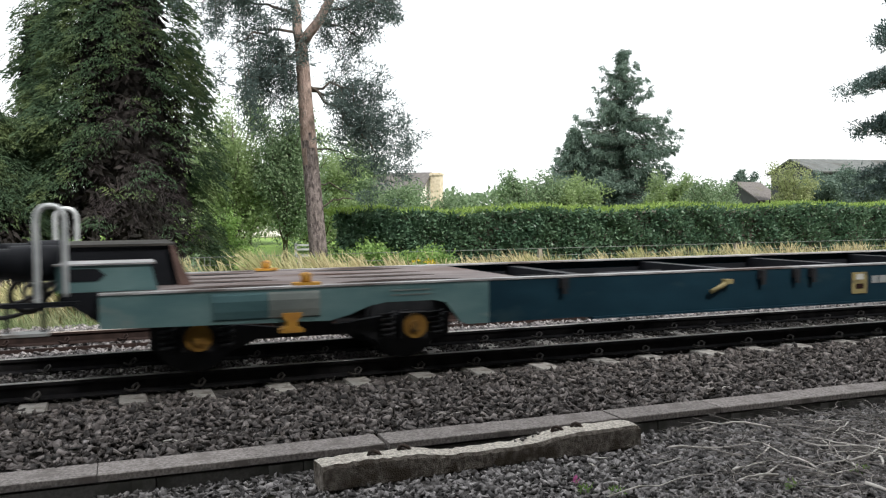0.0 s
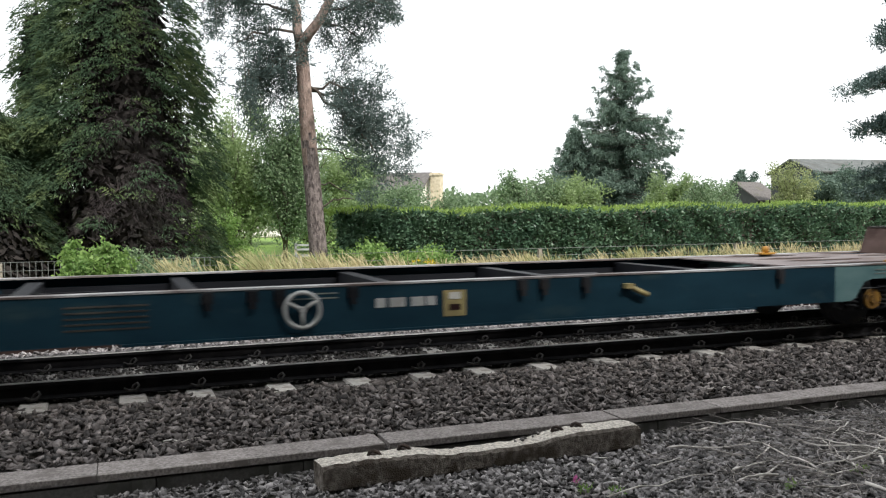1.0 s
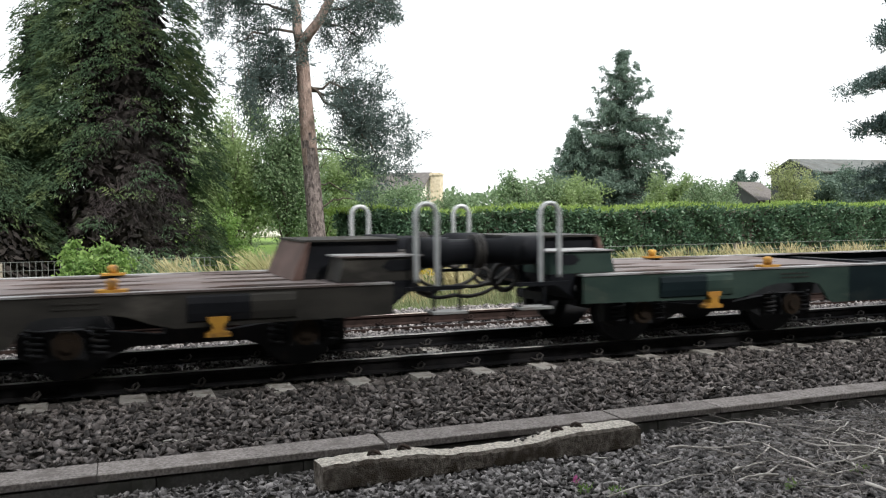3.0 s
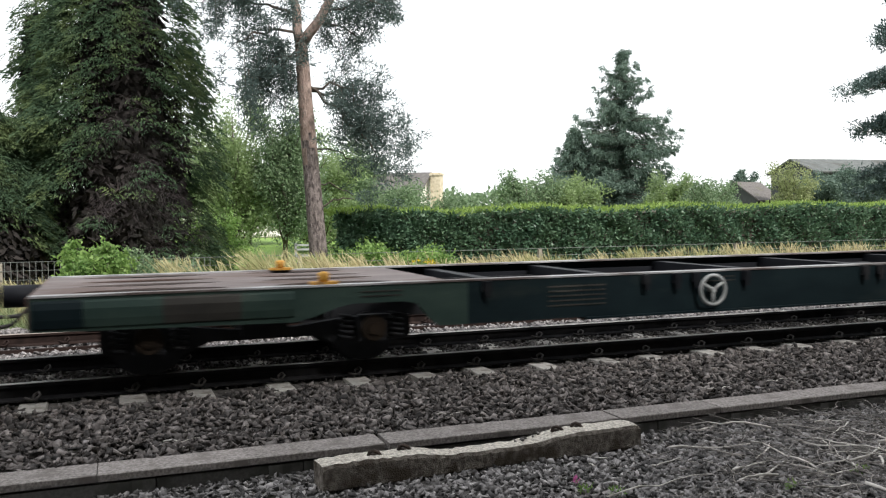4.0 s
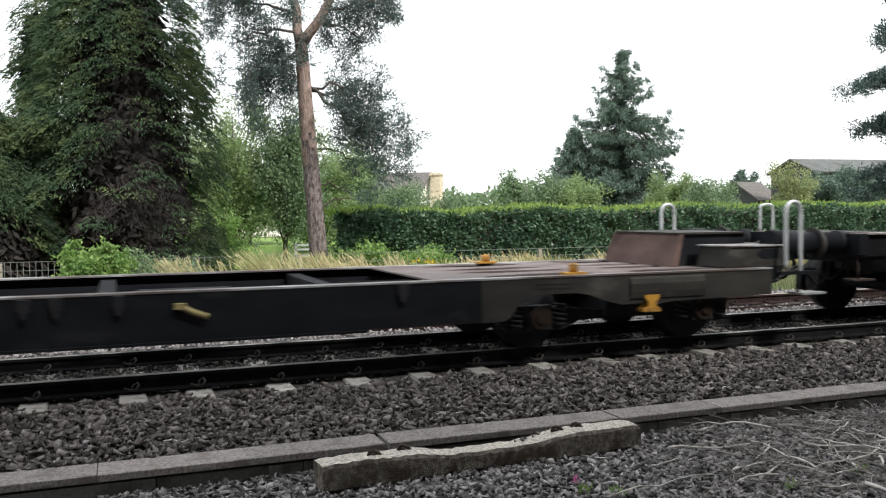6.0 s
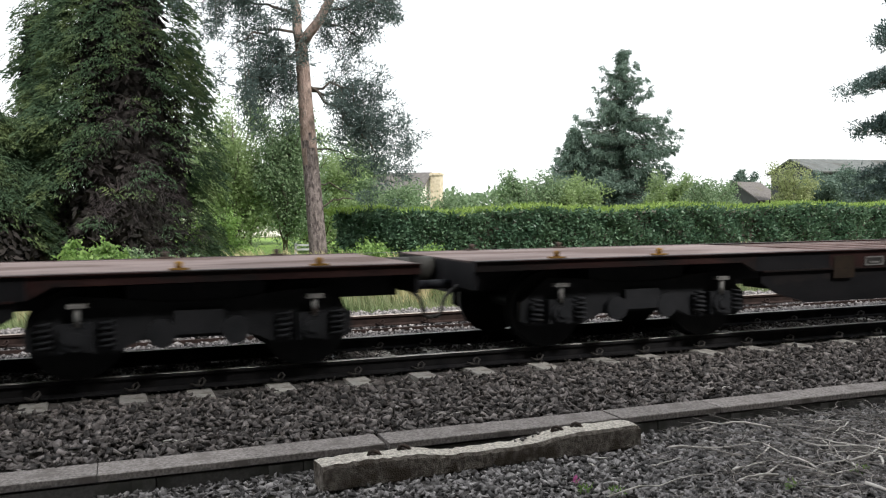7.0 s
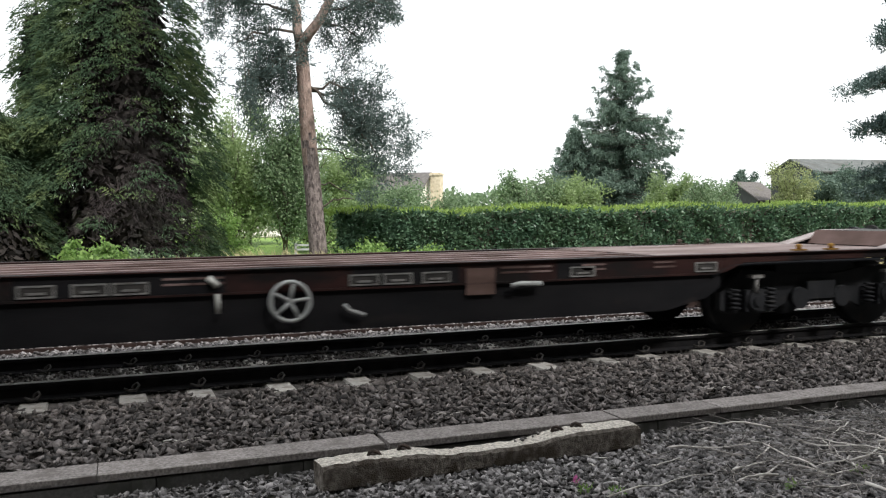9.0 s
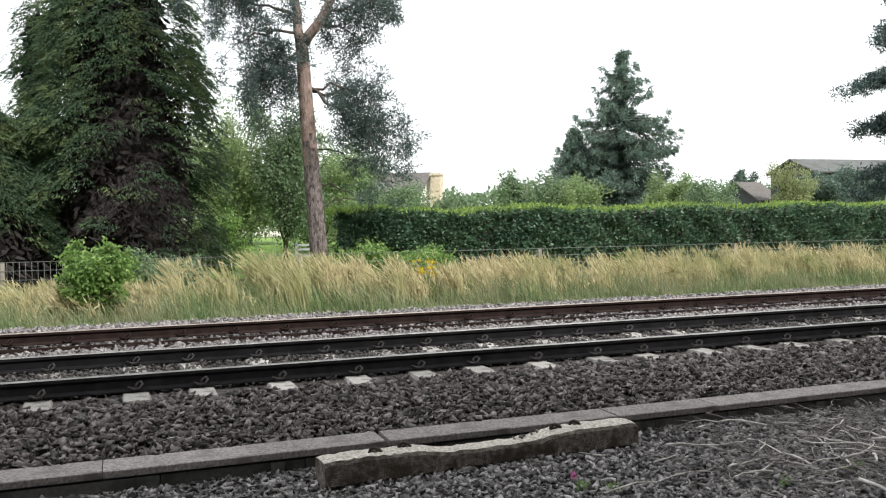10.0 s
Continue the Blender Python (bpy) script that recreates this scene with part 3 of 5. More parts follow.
def low_wagon(c0, sd, side_mat, end_mat, tip_mat, label, spigot_at=3.62, inner=0.0):
    """One half of a twin low flat wagon; u runs from the outer coupling to the inner bar."""
    w = thing("flat_wagon", label, "flat wagon", "twin low container flat wagons")
    END, GAP = 18.21 + inner, 18.55 + inner
    top = 0.802
    belly = [(1.06, 0.51), (3.1, 0.48), (3.3, 0.53), (3.48, 0.6), (3.65, 0.63), (4.15, 0.63), (4.28, 0.6), (4.36, 0.5), (4.42, 0.41), (4.5, 0.37), (14.5, 0.37), (14.58, 0.41), (14.66, 0.5),
             (14.74, 0.6), (14.87, 0.63), (15.4, 0.63), (15.55, 0.6), (15.75, 0.53), (15.95, 0.48), (END, 0.51)]

    def low(u):
        return float(np.interp(u, [a for a, b in belly], [b for a, b in belly]))

    def panel(a, b, y0, y1, m, name, tag=""):
        us = [a] + [u for u, z in belly if a < u < b] + [b]
        part(name, Shape(sd).prism([(u, low(u)) for u in us] + [(b, top), (a, top)], y0, y1), m, w, tag)

    for k in (-1, 1):
        y0, y1 = (-1.30, -1.27) if k < 0 else (1.27, 1.30)
        panel(1.06, 2.0, y0, y1, tip_mat, "side_plate", "repainted end plate")
        panel(2.002, 4.75, y0, y1, end_mat, "side_plate")
        panel(4.752, 14.2, y0, y1, side_mat, "side_sill")
        panel(14.202, END, y0, y1, end_mat, "side_plate")
        f = Shape(sd).box(1.06, END, k * 1.24 - 0.07, k * 1.24 + 0.07, top, top + 0.018)
        part("top_flange", f, FLANGE, w, "scuffed pale steel flange")
        f = Shape(sd).box(5.95, 12.85, k * 1.24 - 0.09, k * 1.24 + 0.09, 0.345, 0.37)
        part("bottom_flange", f, side_mat, w)
    for y in (-1.23, 1.2):
        part("inner_sill", Shape(sd).prism([(4.66, 0.42), (4.9, 0.375), (13.8, 0.375), (14.05, 0.42), (14.05, 0.7), (4.66, 0.7)], y, y + 0.03), BLACKP, w)
    for a, b in ((1.5, 6.0), (13.0, 17.8)):
        part("well_plate", Shape(sd).box(a, b, -0.39, -0.37, 0.38, 0.77), RUNGEAR, w)
    # swelled skirt along the end plates, repainted in patches
    pick = random.Random(int(c0 * 10) + sd)
    tones = [TEAL, TEAL, TEAL, GREYPATCH, TEALDARK] if side_mat is BLUEP else [end_mat, end_mat, GREYFADE, side_mat]
    if tip_mat is BRIGHTBLUE:
        for a, b, m in ((1.07, 2.28, BRIGHTBLUE), (2.284, 3.0, GREYPATCH)):
            part("skirt", Shape(sd).cross(SKIRT, a, b), m, w)
        part("maker_plate", Shape(sd).box(1.78, 2.34, -1.345, -1.333, 0.66, 0.71), GREYPATCH, w, "pale lettered plate")
        part("notice_panel", Shape(sd).box(1.38, 1.64, -1.345, -1.333, 0.59, 0.755), BLACKP, w, "black notice panel with pale lines")
        for j in range(4):
            part("lettering_bar", Shape(sd).box(1.4, 1.62, -1.348, -1.3455, 0.61 + j * 0.038, 0.623 + j * 0.038), GREYPATCH, w)
    for a, b in ((15.97, END - 0.02),) if tip_mat is BRIGHTBLUE else ((2.02, 3.0), (15.97, END - 0.02)):
        u = a
        while u < b - 0.05:
            e = min(b, u + pick.uniform(0.25, 0.8))
            if b - e < 0.2:
                e = b
            part("skirt", Shape(sd).cross(SKIRT, u, e - 0.004), BRIGHTBLUE if c0 < 0 and e == END - 0.02 else pick.choice(tones), w)
            u = e
    # decks with long oval openings
    for a, b in ((1.06, 5.2), (14.35, END)):
        d = Shape(sd)
        ys = [-1.17, -0.72, -0.42, -0.1, 0.1, 0.42, 0.72, 1.17]
        for j in range(7):
            if j % 2:
                d.box(a, b, ys[j], ys[j + 1], top - 0.012, top + 0.006)
            else:
                slotted_strip(d, a, b, ys[j], ys[j + 1], top - 0.012, top + 0.006, [(a + q, a + q + n) for q, n in ((0.55, 1.2), (2.15, 1.4))])
        part("deck_plate", d, DECK, w, "worn brown-grey steel deck")
        part("deck_beam", Shape(sd).box(a, b, -0.35, 0.35, 0.45, top - 0.25), RUNGEAR, w)
    for u in (6.2, 8.3, 10.2, 12.2, 13.7):
        x = Shape(sd).box(u - 0.08, u + 0.08, -1.26, 1.26, 0.56, 0.77)
        x.box(u - 0.28, u + 0.28, -1.16, -1.0, 0.782, 0.8)
        part("cross_member", x, BLACKP, w)
    part("centre_beam", Shape(sd).box(5.2, 14.4, -0.16, 0.16, 0.42, 0.66), BLACKP, w)
    part("brake_pipe", Shape(sd).cyl((5.0, -0.7, 0.5), (14.5, -0.7, 0.5), 0.03, 8), RUNGEAR, w)
    part("air_reservoir", Shape(sd).tube([(7.0, 0.4, 0.55), (7.05, 0.4, 0.55), (8.0, 0.4, 0.55), (8.05, 0.4, 0.55)], [0.1, 0.16, 0.16, 0.1], 16), RUNGEAR, w)
    bogie(w, 2.95, 2.1, sd, 0.365, (OCHRE, OCHRE) if side_mat is BLUEP else (DIMHUB, DIMHUB), False)
    bogie(w, GAP - 2.35, 2.1, sd, 0.365, (OCHRE, OCHRE) if side_mat is BLUEP else (DIMHUB, DIMHUB), False)
    # hand brake, plates, levers
    handwheel(w, 11.25, -1.37, 0.6, 0.165, 3, sd)
    if side_mat is BLUEP:
        part("data_plate", Shape(sd).box(9.58, 9.82, -1.308, -1.301, 0.46, 0.72), CREAM, w, "dull cream notice plate")
        part("data_mark", Shape(sd).box(9.64, 9.76, -1.313, -1.309, 0.52, 0.58), REDP, w)
        part("data_mark", Shape(sd).box(9.64, 9.76, -1.313, -1.309, 0.63, 0.70), WHITEP, w)
        for i, (a, b) in enumerate(((10.22, 10.38), (10.02, 10.16), (9.9, 10.0), (10.42, 10.52))):
            part("painted_mark", Shape(sd).box(a, b, -1.306, -1.301, 0.58, 0.67), GREYP, w)
    lv = Shape(sd).tube([(7.45, -1.36, 0.58), (7.58, -1.36, 0.63), (7.7, -1.35, 0.69)], 0.028, 6).box(7.64, 7.74, -1.38, -1.3, 0.66, 0.71)
    part("brake_lever", lv, CREAM, w, "dull yellow changeover lever")
    for u in (12.1, 11.7, 11.45, 10.75, 8.95, 8.7, 8.2, 5.6, 14.0):
        part("lashing_bracket", Shape(sd).box(u - 0.05, u + 0.05, -1.345, -1.3, 0.69, 0.795).box(u - 0.03, u + 0.03, -1.355, -1.345, 0.63, 0.795), BLACKP if u > 9 else RUNGEAR, w)
    for j in range(5):
        part("lettering_bar", Shape(sd).box(12.6, 13.3, -1.3055, -1.301, 0.5 + j * 0.05, 0.515 + j * 0.05), GREYFADE, w)
    for u in (3.7, 10.9, 14.9):
        for j in (0, 1):
            part("lettering_bar", Shape(sd).box(u, u + 0.42, -1.306, -1.301, 0.69 + j * 0.045, 0.702 + j * 0.045), GREYPATCH if side_mat is BLUEP else GREYFADE, w)
    ft = Shape(sd)
    ft.prism([(2.62, 0.39), (2.84, 0.39), (2.84, 0.42), (2.78, 0.45), (2.78, 0.5), (2.82, 0.54), (2.82, 0.575), (2.64, 0.575), (2.64, 0.54), (2.68, 0.5), (2.68, 0.45), (2.62, 0.42)], -1.34, -1.2)
    part("jacking_foot", ft, YELLOW, w, "yellow jacking foot")
    for u in (spigot_at, GAP - 2.9):
        for y in (-1.17, 1.17):
            spigot(w, sd, u, y, top + 0.018)
    # raised outer end: headstock, side lockers, rails, steps
    e = Shape(sd).prism([(0.72, 0.72), (1.08, 0.62), (1.5, 0.81), (1.78, 0.81), (1.7, 1.2), (0.72, 1.2)], -0.42, 0.95)
    part("headstock", e, BLACKP, w, "raised black end headstock")
    part("headstock_face", Shape(sd).prism([(1.782, 0.81), (1.9, 0.81), (1.74, 1.2), (1.702, 1.2)], -0.5, 1.02), BROWNP, w)
    if sd > 0 and side_mat is BLACKP:
        part("end_stop", Shape(sd).box(1.755, 2.3, 0.72, 0.86, 1.12, 1.185), OCHRE, w, "ochre painted end stop")
    part("headstock_top", Shape(sd).box(0.72, 1.76, -0.46, 0.99, 1.2, 1.222), GREYFADE, w)
    for k in (-1, 1):
        a, b = (-1.12, -0.55) if k < 0 else (0.97, 1.2)
        lk = Shape(sd).prism([(0.72, 0.823), (1.56, 0.823), (1.5, 1.06), (0.72, 1.06)], a, b)
        part("end_bracket", Shape(sd).prism([(1.055, 0.54), (1.055, 0.82), (0.74, 0.82), (0.74, 0.77)], a, b), BLACKP, w)
        part("end_locker", lk, end_mat, w)
        part("locker_lid", Shape(sd).box(0.70, 1.54, a - 0.02, b + 0.02, 1.06, 1.075), FLANGE, w)
        # Black plate on the locker face, painted as a shaded recess.
        part("locker_recess", Shape(sd).prism([(0.8, 0.92), (1.05, 0.92), (1.12, 0.97), (1.05, 1.03), (0.8, 1.03)], a - 0.006, a - 0.001), BLACKP, w)
        y = k * 1.24
        h = Shape(sd)
        h.tube(hose(None, [(0.58, y, 0.72), (0.58, y, 1.2), (0.58, y, 1.47), (0.62, y, 1.56), (0.69, y, 1.585), (0.76, y, 1.56), (0.8, y, 1.47), (0.8, y, 1.2), (0.8, y, 0.8)]), 0.026, 8)
        part("hand_rail", h, HOOP, w, "galvanised hooped hand rail")
        st = Shape(sd)
        st.tube([(0.62, y, 0.74), (0.62, y, 0.5)], 0.02, 6).tube([(0.34, y, 0.74), (0.34, y, 0.5)], 0.02, 6)
        st.box(0.3, 0.9, y - 0.03, y + 0.03, 0.72, 0.76)
        stp = part("foot_step", st, BLACKP, w)
        part("tread", Shape(sd).box(0.3, 0.66, y - 0.12, y + 0.12, 0.485, 0.51), GREYP, stp, "pale steel tread")
    buffer_pair(w, sd, 0.87, 1.08, 0.74, BUFFERP if sd < 0 and side_mat is not BLACKP else BLACKP)
    for y, dz in ((-0.45, 0.0), (0.35, 0.05), (-0.3, 0.12)):
        hs = Shape(sd).tube(hose(None, [(0.74, y, 0.92), (0.6, y, 0.86 - dz), (0.42, y * 0.9, 0.72 - dz), (0.2, y * 0.8, 0.66 - dz), (0.0, y * 0.8, 0.68 - dz)]), 0.022, 8)
        part("brake_hose", hs, IRON, w)
    part("cable_drum", Shape(sd).ring((0.45, -0.62, 0.78), 0.15, 0.03, 20, 8), IRON, w)
    # inner end: box front, bar and hoses
    part("inner_headstock", Shape(sd).box(END - 0.06, END + 0.02, -1.28, 1.28, 0.53, top), BROWNP if end_mat is not TEAL else TEALDARK, w)
    part("inner_bar", Shape(sd).tube([(END, 0, 0.72), (GAP, 0, 0.72)], 0.11, 14), BLACKP, w)
    for y in (-0.5, 0.4):
        part("brake_hose", Shape(sd).tube(hose(None, [(END, y, 0.74), (END + 0.12, y, 0.6), (GAP - 0.12, y, 0.5), (GAP, y, 0.48)]), 0.02, 8), IRON, w)
    TRAIN.append((w, c0))
    return w


def red_wagon(c0, sd, label, inner_covers, tail=False):
    """One half of a twin red flat wagon with raised outer end and fish-bellied sides."""
    w = thing("red_flat_wagon", label, "flat wagon", "twin red container flat wagons")
    GAP, END = 18.12, 17.83
    top = 0.985
    for k in (-1, 1):
        y0, y1 = (-1.29, -1.25) if k < 0 else (1.25, 1.29)
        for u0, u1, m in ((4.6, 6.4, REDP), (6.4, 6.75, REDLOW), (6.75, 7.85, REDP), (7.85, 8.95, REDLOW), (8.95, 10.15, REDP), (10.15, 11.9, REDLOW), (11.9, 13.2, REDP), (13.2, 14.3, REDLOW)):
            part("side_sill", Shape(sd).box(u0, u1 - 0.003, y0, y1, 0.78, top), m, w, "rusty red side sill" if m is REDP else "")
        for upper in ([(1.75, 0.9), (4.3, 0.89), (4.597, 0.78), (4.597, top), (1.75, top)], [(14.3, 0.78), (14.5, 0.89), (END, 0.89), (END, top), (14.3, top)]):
            part("side_sill", Shape(sd).prism(upper, y0, y1), REDP, w, "dark red side sill over the bogie")
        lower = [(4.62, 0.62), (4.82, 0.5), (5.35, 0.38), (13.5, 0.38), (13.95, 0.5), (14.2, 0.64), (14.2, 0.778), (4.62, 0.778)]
        part("belly_plate", Shape(sd).prism(lower, y0 + (0.03 if k < 0 else -0.03), y1 + (0.03 if k < 0 else -0.03)), REDLOW, w, "near-black lower side plate")
        part("top_flange", Shape(sd).box(1.75, END, k * 1.24 - 0.08, k * 1.24 + 0.08, top, top + 0.012), REDP, w)
        part("side_rib", Shape(sd).box(4.7, 14.2, k * 1.27 - 0.03, k * 1.27 + 0.03, 0.765, 0.785), REDP, w)
        part("bogie_guard", Shape(sd).tube(hose(None, [(2.2, k * 1.27, 0.87), (4.2, k * 1.27, 0.87), (4.55, k * 1.27, 0.83), (4.75, k * 1.27, 0.74)]), 0.022, 6), BLACKP, w)
    # deck: closed over the bogies, open long channels between
    for a, b in ((1.75, 5.4), (13.2, END)):
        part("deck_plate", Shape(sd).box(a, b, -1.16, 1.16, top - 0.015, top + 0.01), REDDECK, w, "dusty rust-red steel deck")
        part("deck_beam", Shape(sd).box(a, b, -0.5, 0.5, 0.62, top - 0.02), RUNGEAR, w)
    for y in (-0.95, -0.55, -0.12, 0.3, 0.72):
        part("deck_channel", Shape(sd).box(5.4, 13.2, y, y + 0.11, top - 0.05, top + 0.008), PINKFL if y < 0.5 else REDDECK, w, "worn red deck channel")
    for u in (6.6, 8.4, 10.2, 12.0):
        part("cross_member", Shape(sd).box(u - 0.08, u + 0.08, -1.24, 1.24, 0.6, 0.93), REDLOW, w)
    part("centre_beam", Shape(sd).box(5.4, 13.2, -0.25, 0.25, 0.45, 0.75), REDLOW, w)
    part("air_reservoir", Shape(sd).tube([(7.2, -0.7, 0.6), (7.25, -0.7, 0.6), (8.3, -0.7, 0.6), (8.35, -0.7, 0.6)], [0.1, 0.17, 0.17, 0.1], 16), RUNGEAR, w)
    bogie(w, 2.97, 2.08, sd, 0.42, (RUNGEAR, RUNGEAR) if tail else (OCHRE, RUNGEAR), True)
    bogie(w, GAP - 2.4, 2.1, sd, 0.42, inner_covers, True)
    handwheel(w, 9.57, -1.36, 0.685, 0.183, 5, sd)
    for du in (-0.76, -1.1, -1.5, -3.16, -4.75, 1.36, 1.69, 2.11, 2.9):
        u = 9.6 + du
        p = Shape(sd).box(u - 0.15, u + 0.15, -1.305, -1.292, 0.80, 0.815).box(u - 0.15, u + 0.15, -1.305, -1.292, 0.895, 0.91)
        p.box(u - 0.15, u - 0.13, -1.305, -1.292, 0.815, 0.895).box(u + 0.13, u + 0.15, -1.305, -1.292, 0.815, 0.895)
        p.box(u - 0.07, u + 0.07, -1.312, -1.292, 0.83, 0.85)
        po = part("stanchion_pocket", p, RIM, w, "pale worn pocket rim")
        # Thin dark plate stands in for the shade inside the pocket.
        part("pocket_recess", Shape(sd).box(u - 0.13, u + 0.13, -1.296, -1.2915, 0.815, 0.895), IRON, po)
    for u, m in ((7.62, REDP), (12.98, DIMHUB)):
        part("plate", Shape(sd).box(u - 0.16, u + 0.16, -1.30, -1.292, 0.66, 0.93), BROWNP if m is REDP else m, w, "brown notice plate")
    for u in (6.95, 7.25, 5.4, 6.3, 10.3, 10.55):
        for j in (0, 1):
            part("lettering_bar", Shape(sd).box(u - 0.14, u + 0.14, -1.296, -1.2915, 0.865 + 0.05 * j, 0.885 + 0.05 * j), PINKFL, w)
    lv = Shape(sd).tube([(8.85, -1.33, 0.52), (9.0, -1.33, 0.57), (9.05, -1.33, 0.63)], 0.02, 6)
    part("brake_lever", lv, GREYP, w)
    part("brake_lever", Shape(sd).tube([(6.95, -1.33, 0.75), (7.2, -1.35, 0.76), (7.3, -1.35, 0.74)], 0.028, 6), GREYP, w, "pale release lever")
    part("brake_lever", Shape(sd).tube([(10.3, -1.33, 0.93), (10.22, -1.33, 0.85)], 0.03, 6).tube([(10.22, -1.33, 0.78), (10.22, -1.33, 0.6)], 0.02, 6), WHITEP, w)
    for u in (2.9, 3.4, GAP - 1.28, GAP - 2.57):
        for y in (-1.17, 1.17):
            spigot(w, sd, u, y, top + 0.016, RUSTIRON if y > 0 else OCHRE)
    # raised outer end
    for y in (-1.15, 0.62):
        e = Shape(sd).prism([(0.56, 0.9), (1.3, 0.9), (1.9, 0.9), (1.9, 0.965), (1.08, 1.17), (0.56, 1.17)], y, y + 0.1)
        part("end_sill", e, REDLOW, w, "sloping dark brown end sill")
    part("end_sill_cap", Shape(sd).prism([(0.55, 1.172), (1.08, 1.172), (1.9, 0.967), (1.96, 0.98), (1.1, 1.19), (0.55, 1.19)], -1.2, -0.92), SILLCAP, w)
    part("end_sill_cap", Shape(sd).prism([(0.55, 1.172), (1.08, 1.172), (1.9, 0.99), (1.96, 0.998), (1.1, 1.19), (0.55, 1.19)], 0.56, 0.8), SILLCAP, w)
    part("end_box", Shape(sd).prism([(0.5, 0.82), (1.3, 0.82), (1.48, 0.98), (1.4, 1.17), (0.5, 1.17)], -0.75, 0.54), BLACKP, w)
    part("end_box_top", Shape(sd).box(0.5, 1.38, -0.8, 0.55, 1.172, 1.192), GREYFADE, w)
    part("end_pedestal", Shape(sd).prism([(1.485, 1.0), (1.6, 1.0), (1.46, 1.19), (1.405, 1.19)], -0.85, 0.55), BROWNP, w, "rust-brown sloping pedestal")
    part("headstock", Shape(sd).box(0.42, 0.56, -1.2, 1.2, 0.92, 1.18), BLACKP, w)
    for k in (-1, 1):
        part("end_lug", Shape(sd).box(1.0, 1.14, k * 1.16 - 0.03, k * 1.16 + 0.03, 0.98, 1.09).box(0.95, 1.2, k * 1.16 - 0.04, k * 1.16 + 0.04, 0.93, 0.975), OCHRE, w, "yellow lug")
    h = Shape(sd)
    h.tube(hose(None, [(0.72, 0.9, 1.18), (0.72, 0.9, 1.5), (0.75, 0.9, 1.56), (0.9, 0.9, 1.57), (0.95, 0.9, 1.5), (0.95, 0.9, 1.18)]), 0.022, 8)
    if sd > 0:
        part("hand_rail", h, HOOP, w)
    buffer_pair(w, sd, 0.87, 1.06, 0.45, BLACKP)
    if tail:
        t = Shape(sd).box(0.62, 0.78, -0.98, -0.83, 1.24, 1.47).box(0.65, 0.75, -0.95, -0.86, 1.47, 1.52).cyl((0.62, -0.905, 1.37), (0.57, -0.905, 1.37), 0.06, 14)
        part("tail_lamp", t, WHITEP, w, "white tail lamp on its bracket")
        part("lamp_bracket", Shape(sd).box(0.67, 0.73, -0.94, -0.87, 1.17, 1.24).tube([(0.9, -0.9, 1.17), (0.9, -0.9, 1.55)], 0.02, 8), HOOP, w)
    for y, dz in ((-0.5, 0.0), (0.4, 0.06), (-0.25, 0.1)):
        hs = Shape(sd).tube(hose(None, [(0.9, y, 0.92), (0.85, y, 0.7 - dz), (0.65, y, 0.58 - dz), (0.45, y, 0.68), (0.3, y * 0.9, 0.72), (0.02, y * 0.8, 0.66 - dz)]), 0.022, 8)
        part("brake_hose", hs, IRON, w)
    part("air_cock", Shape(sd).box(1.1, 1.3, -0.6, -0.5, 0.62, 0.86).box(1.0, 1.12, -0.62, -0.48, 0.7, 0.78).tube([(0.86, -0.6, 0.9), (0.86, -0.6, 0.5)], 0.02, 6), IRON, w)
    st = Shape(sd).tube([(0.5, -1.1, 0.95), (0.5, -1.1, 0.62)], 0.018, 6).box(0.35, 0.68, -1.2, -1.0, 0.60, 0.62)
    part("foot_step", st, RUSTIRON, w)
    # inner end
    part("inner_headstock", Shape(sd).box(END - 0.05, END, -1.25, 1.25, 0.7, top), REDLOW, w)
    part("inner_bar", Shape(sd).tube([(END, 0, 0.85), (GAP, 0, 0.85)], 0.15, 16), GREYFADE, w)
    part("drawgear", Shape(sd).tube([(END, -0.55, 0.72), (GAP, -0.55, 0.72)], 0.05, 10), BLACKP, w)
    part("brake_hose", Shape(sd).tube(hose(None, [(END, -0.8, 0.72), (END + 0.15, -0.8, 0.6), (GAP - 0.08, -0.8, 0.42), (GAP, -0.8, 0.4)]), 0.02, 8), IRON, w)
    TRAIN.append((w, c0))
    return w


low_wagon(-1.22, 1, BLUEP, TEAL, TEAL, "blue-green low container flat wagon with patched faded end plates", 2.9, 0.14)
low_wagon(36.05, -1, BLUEP, TEAL, BRIGHTBLUE, "blue-green low container flat wagon with bright blue end")
low_wagon(36.05, 1, BLACKP, GREYFADE, GREYFADE, "sooty black low container flat wagon with faded grey ends", 2.95)
low_wagon(73.17, -1, BLACKP, GREYFADE, GREYFADE, "sooty black low container flat wagon with faded grey ends")
low_wagon(73.17, 1, GREENP, GREENFADE, GREENFADE, "dark green low container flat wagon with dull faded ends")
low_wagon(110.3, -1, GREENP, GREENFADE, TEALDARK, "dark green low container flat wagon with one blue end plate")
low_wagon(110.3, 1, BLACKP, GREENFADE, GREYFADE, "sooty black low container flat wagon with grey-green ends")
low_wagon(147.4, -1, BLACKP, GREYFADE, GREYFADE, "sooty black low container flat wagon with faded grey ends")
red_wagon(147.37, 1, "rusty red container flat wagon with near-black lower sides", (RUNGEAR, RUNGEAR))
red_wagon(183.62, -1, "rusty red container flat wagon with near-black lower sides", (RUNGEAR, RUNGEAR))
red_wagon(183.62, 1, "rusty red container flat wagon with ochre axle covers", (OCHRE, OCHRE))
red_wagon(219.86, -1, "rusty red last container flat wagon carrying a tail lamp", (OCHRE, OCHRE), True)


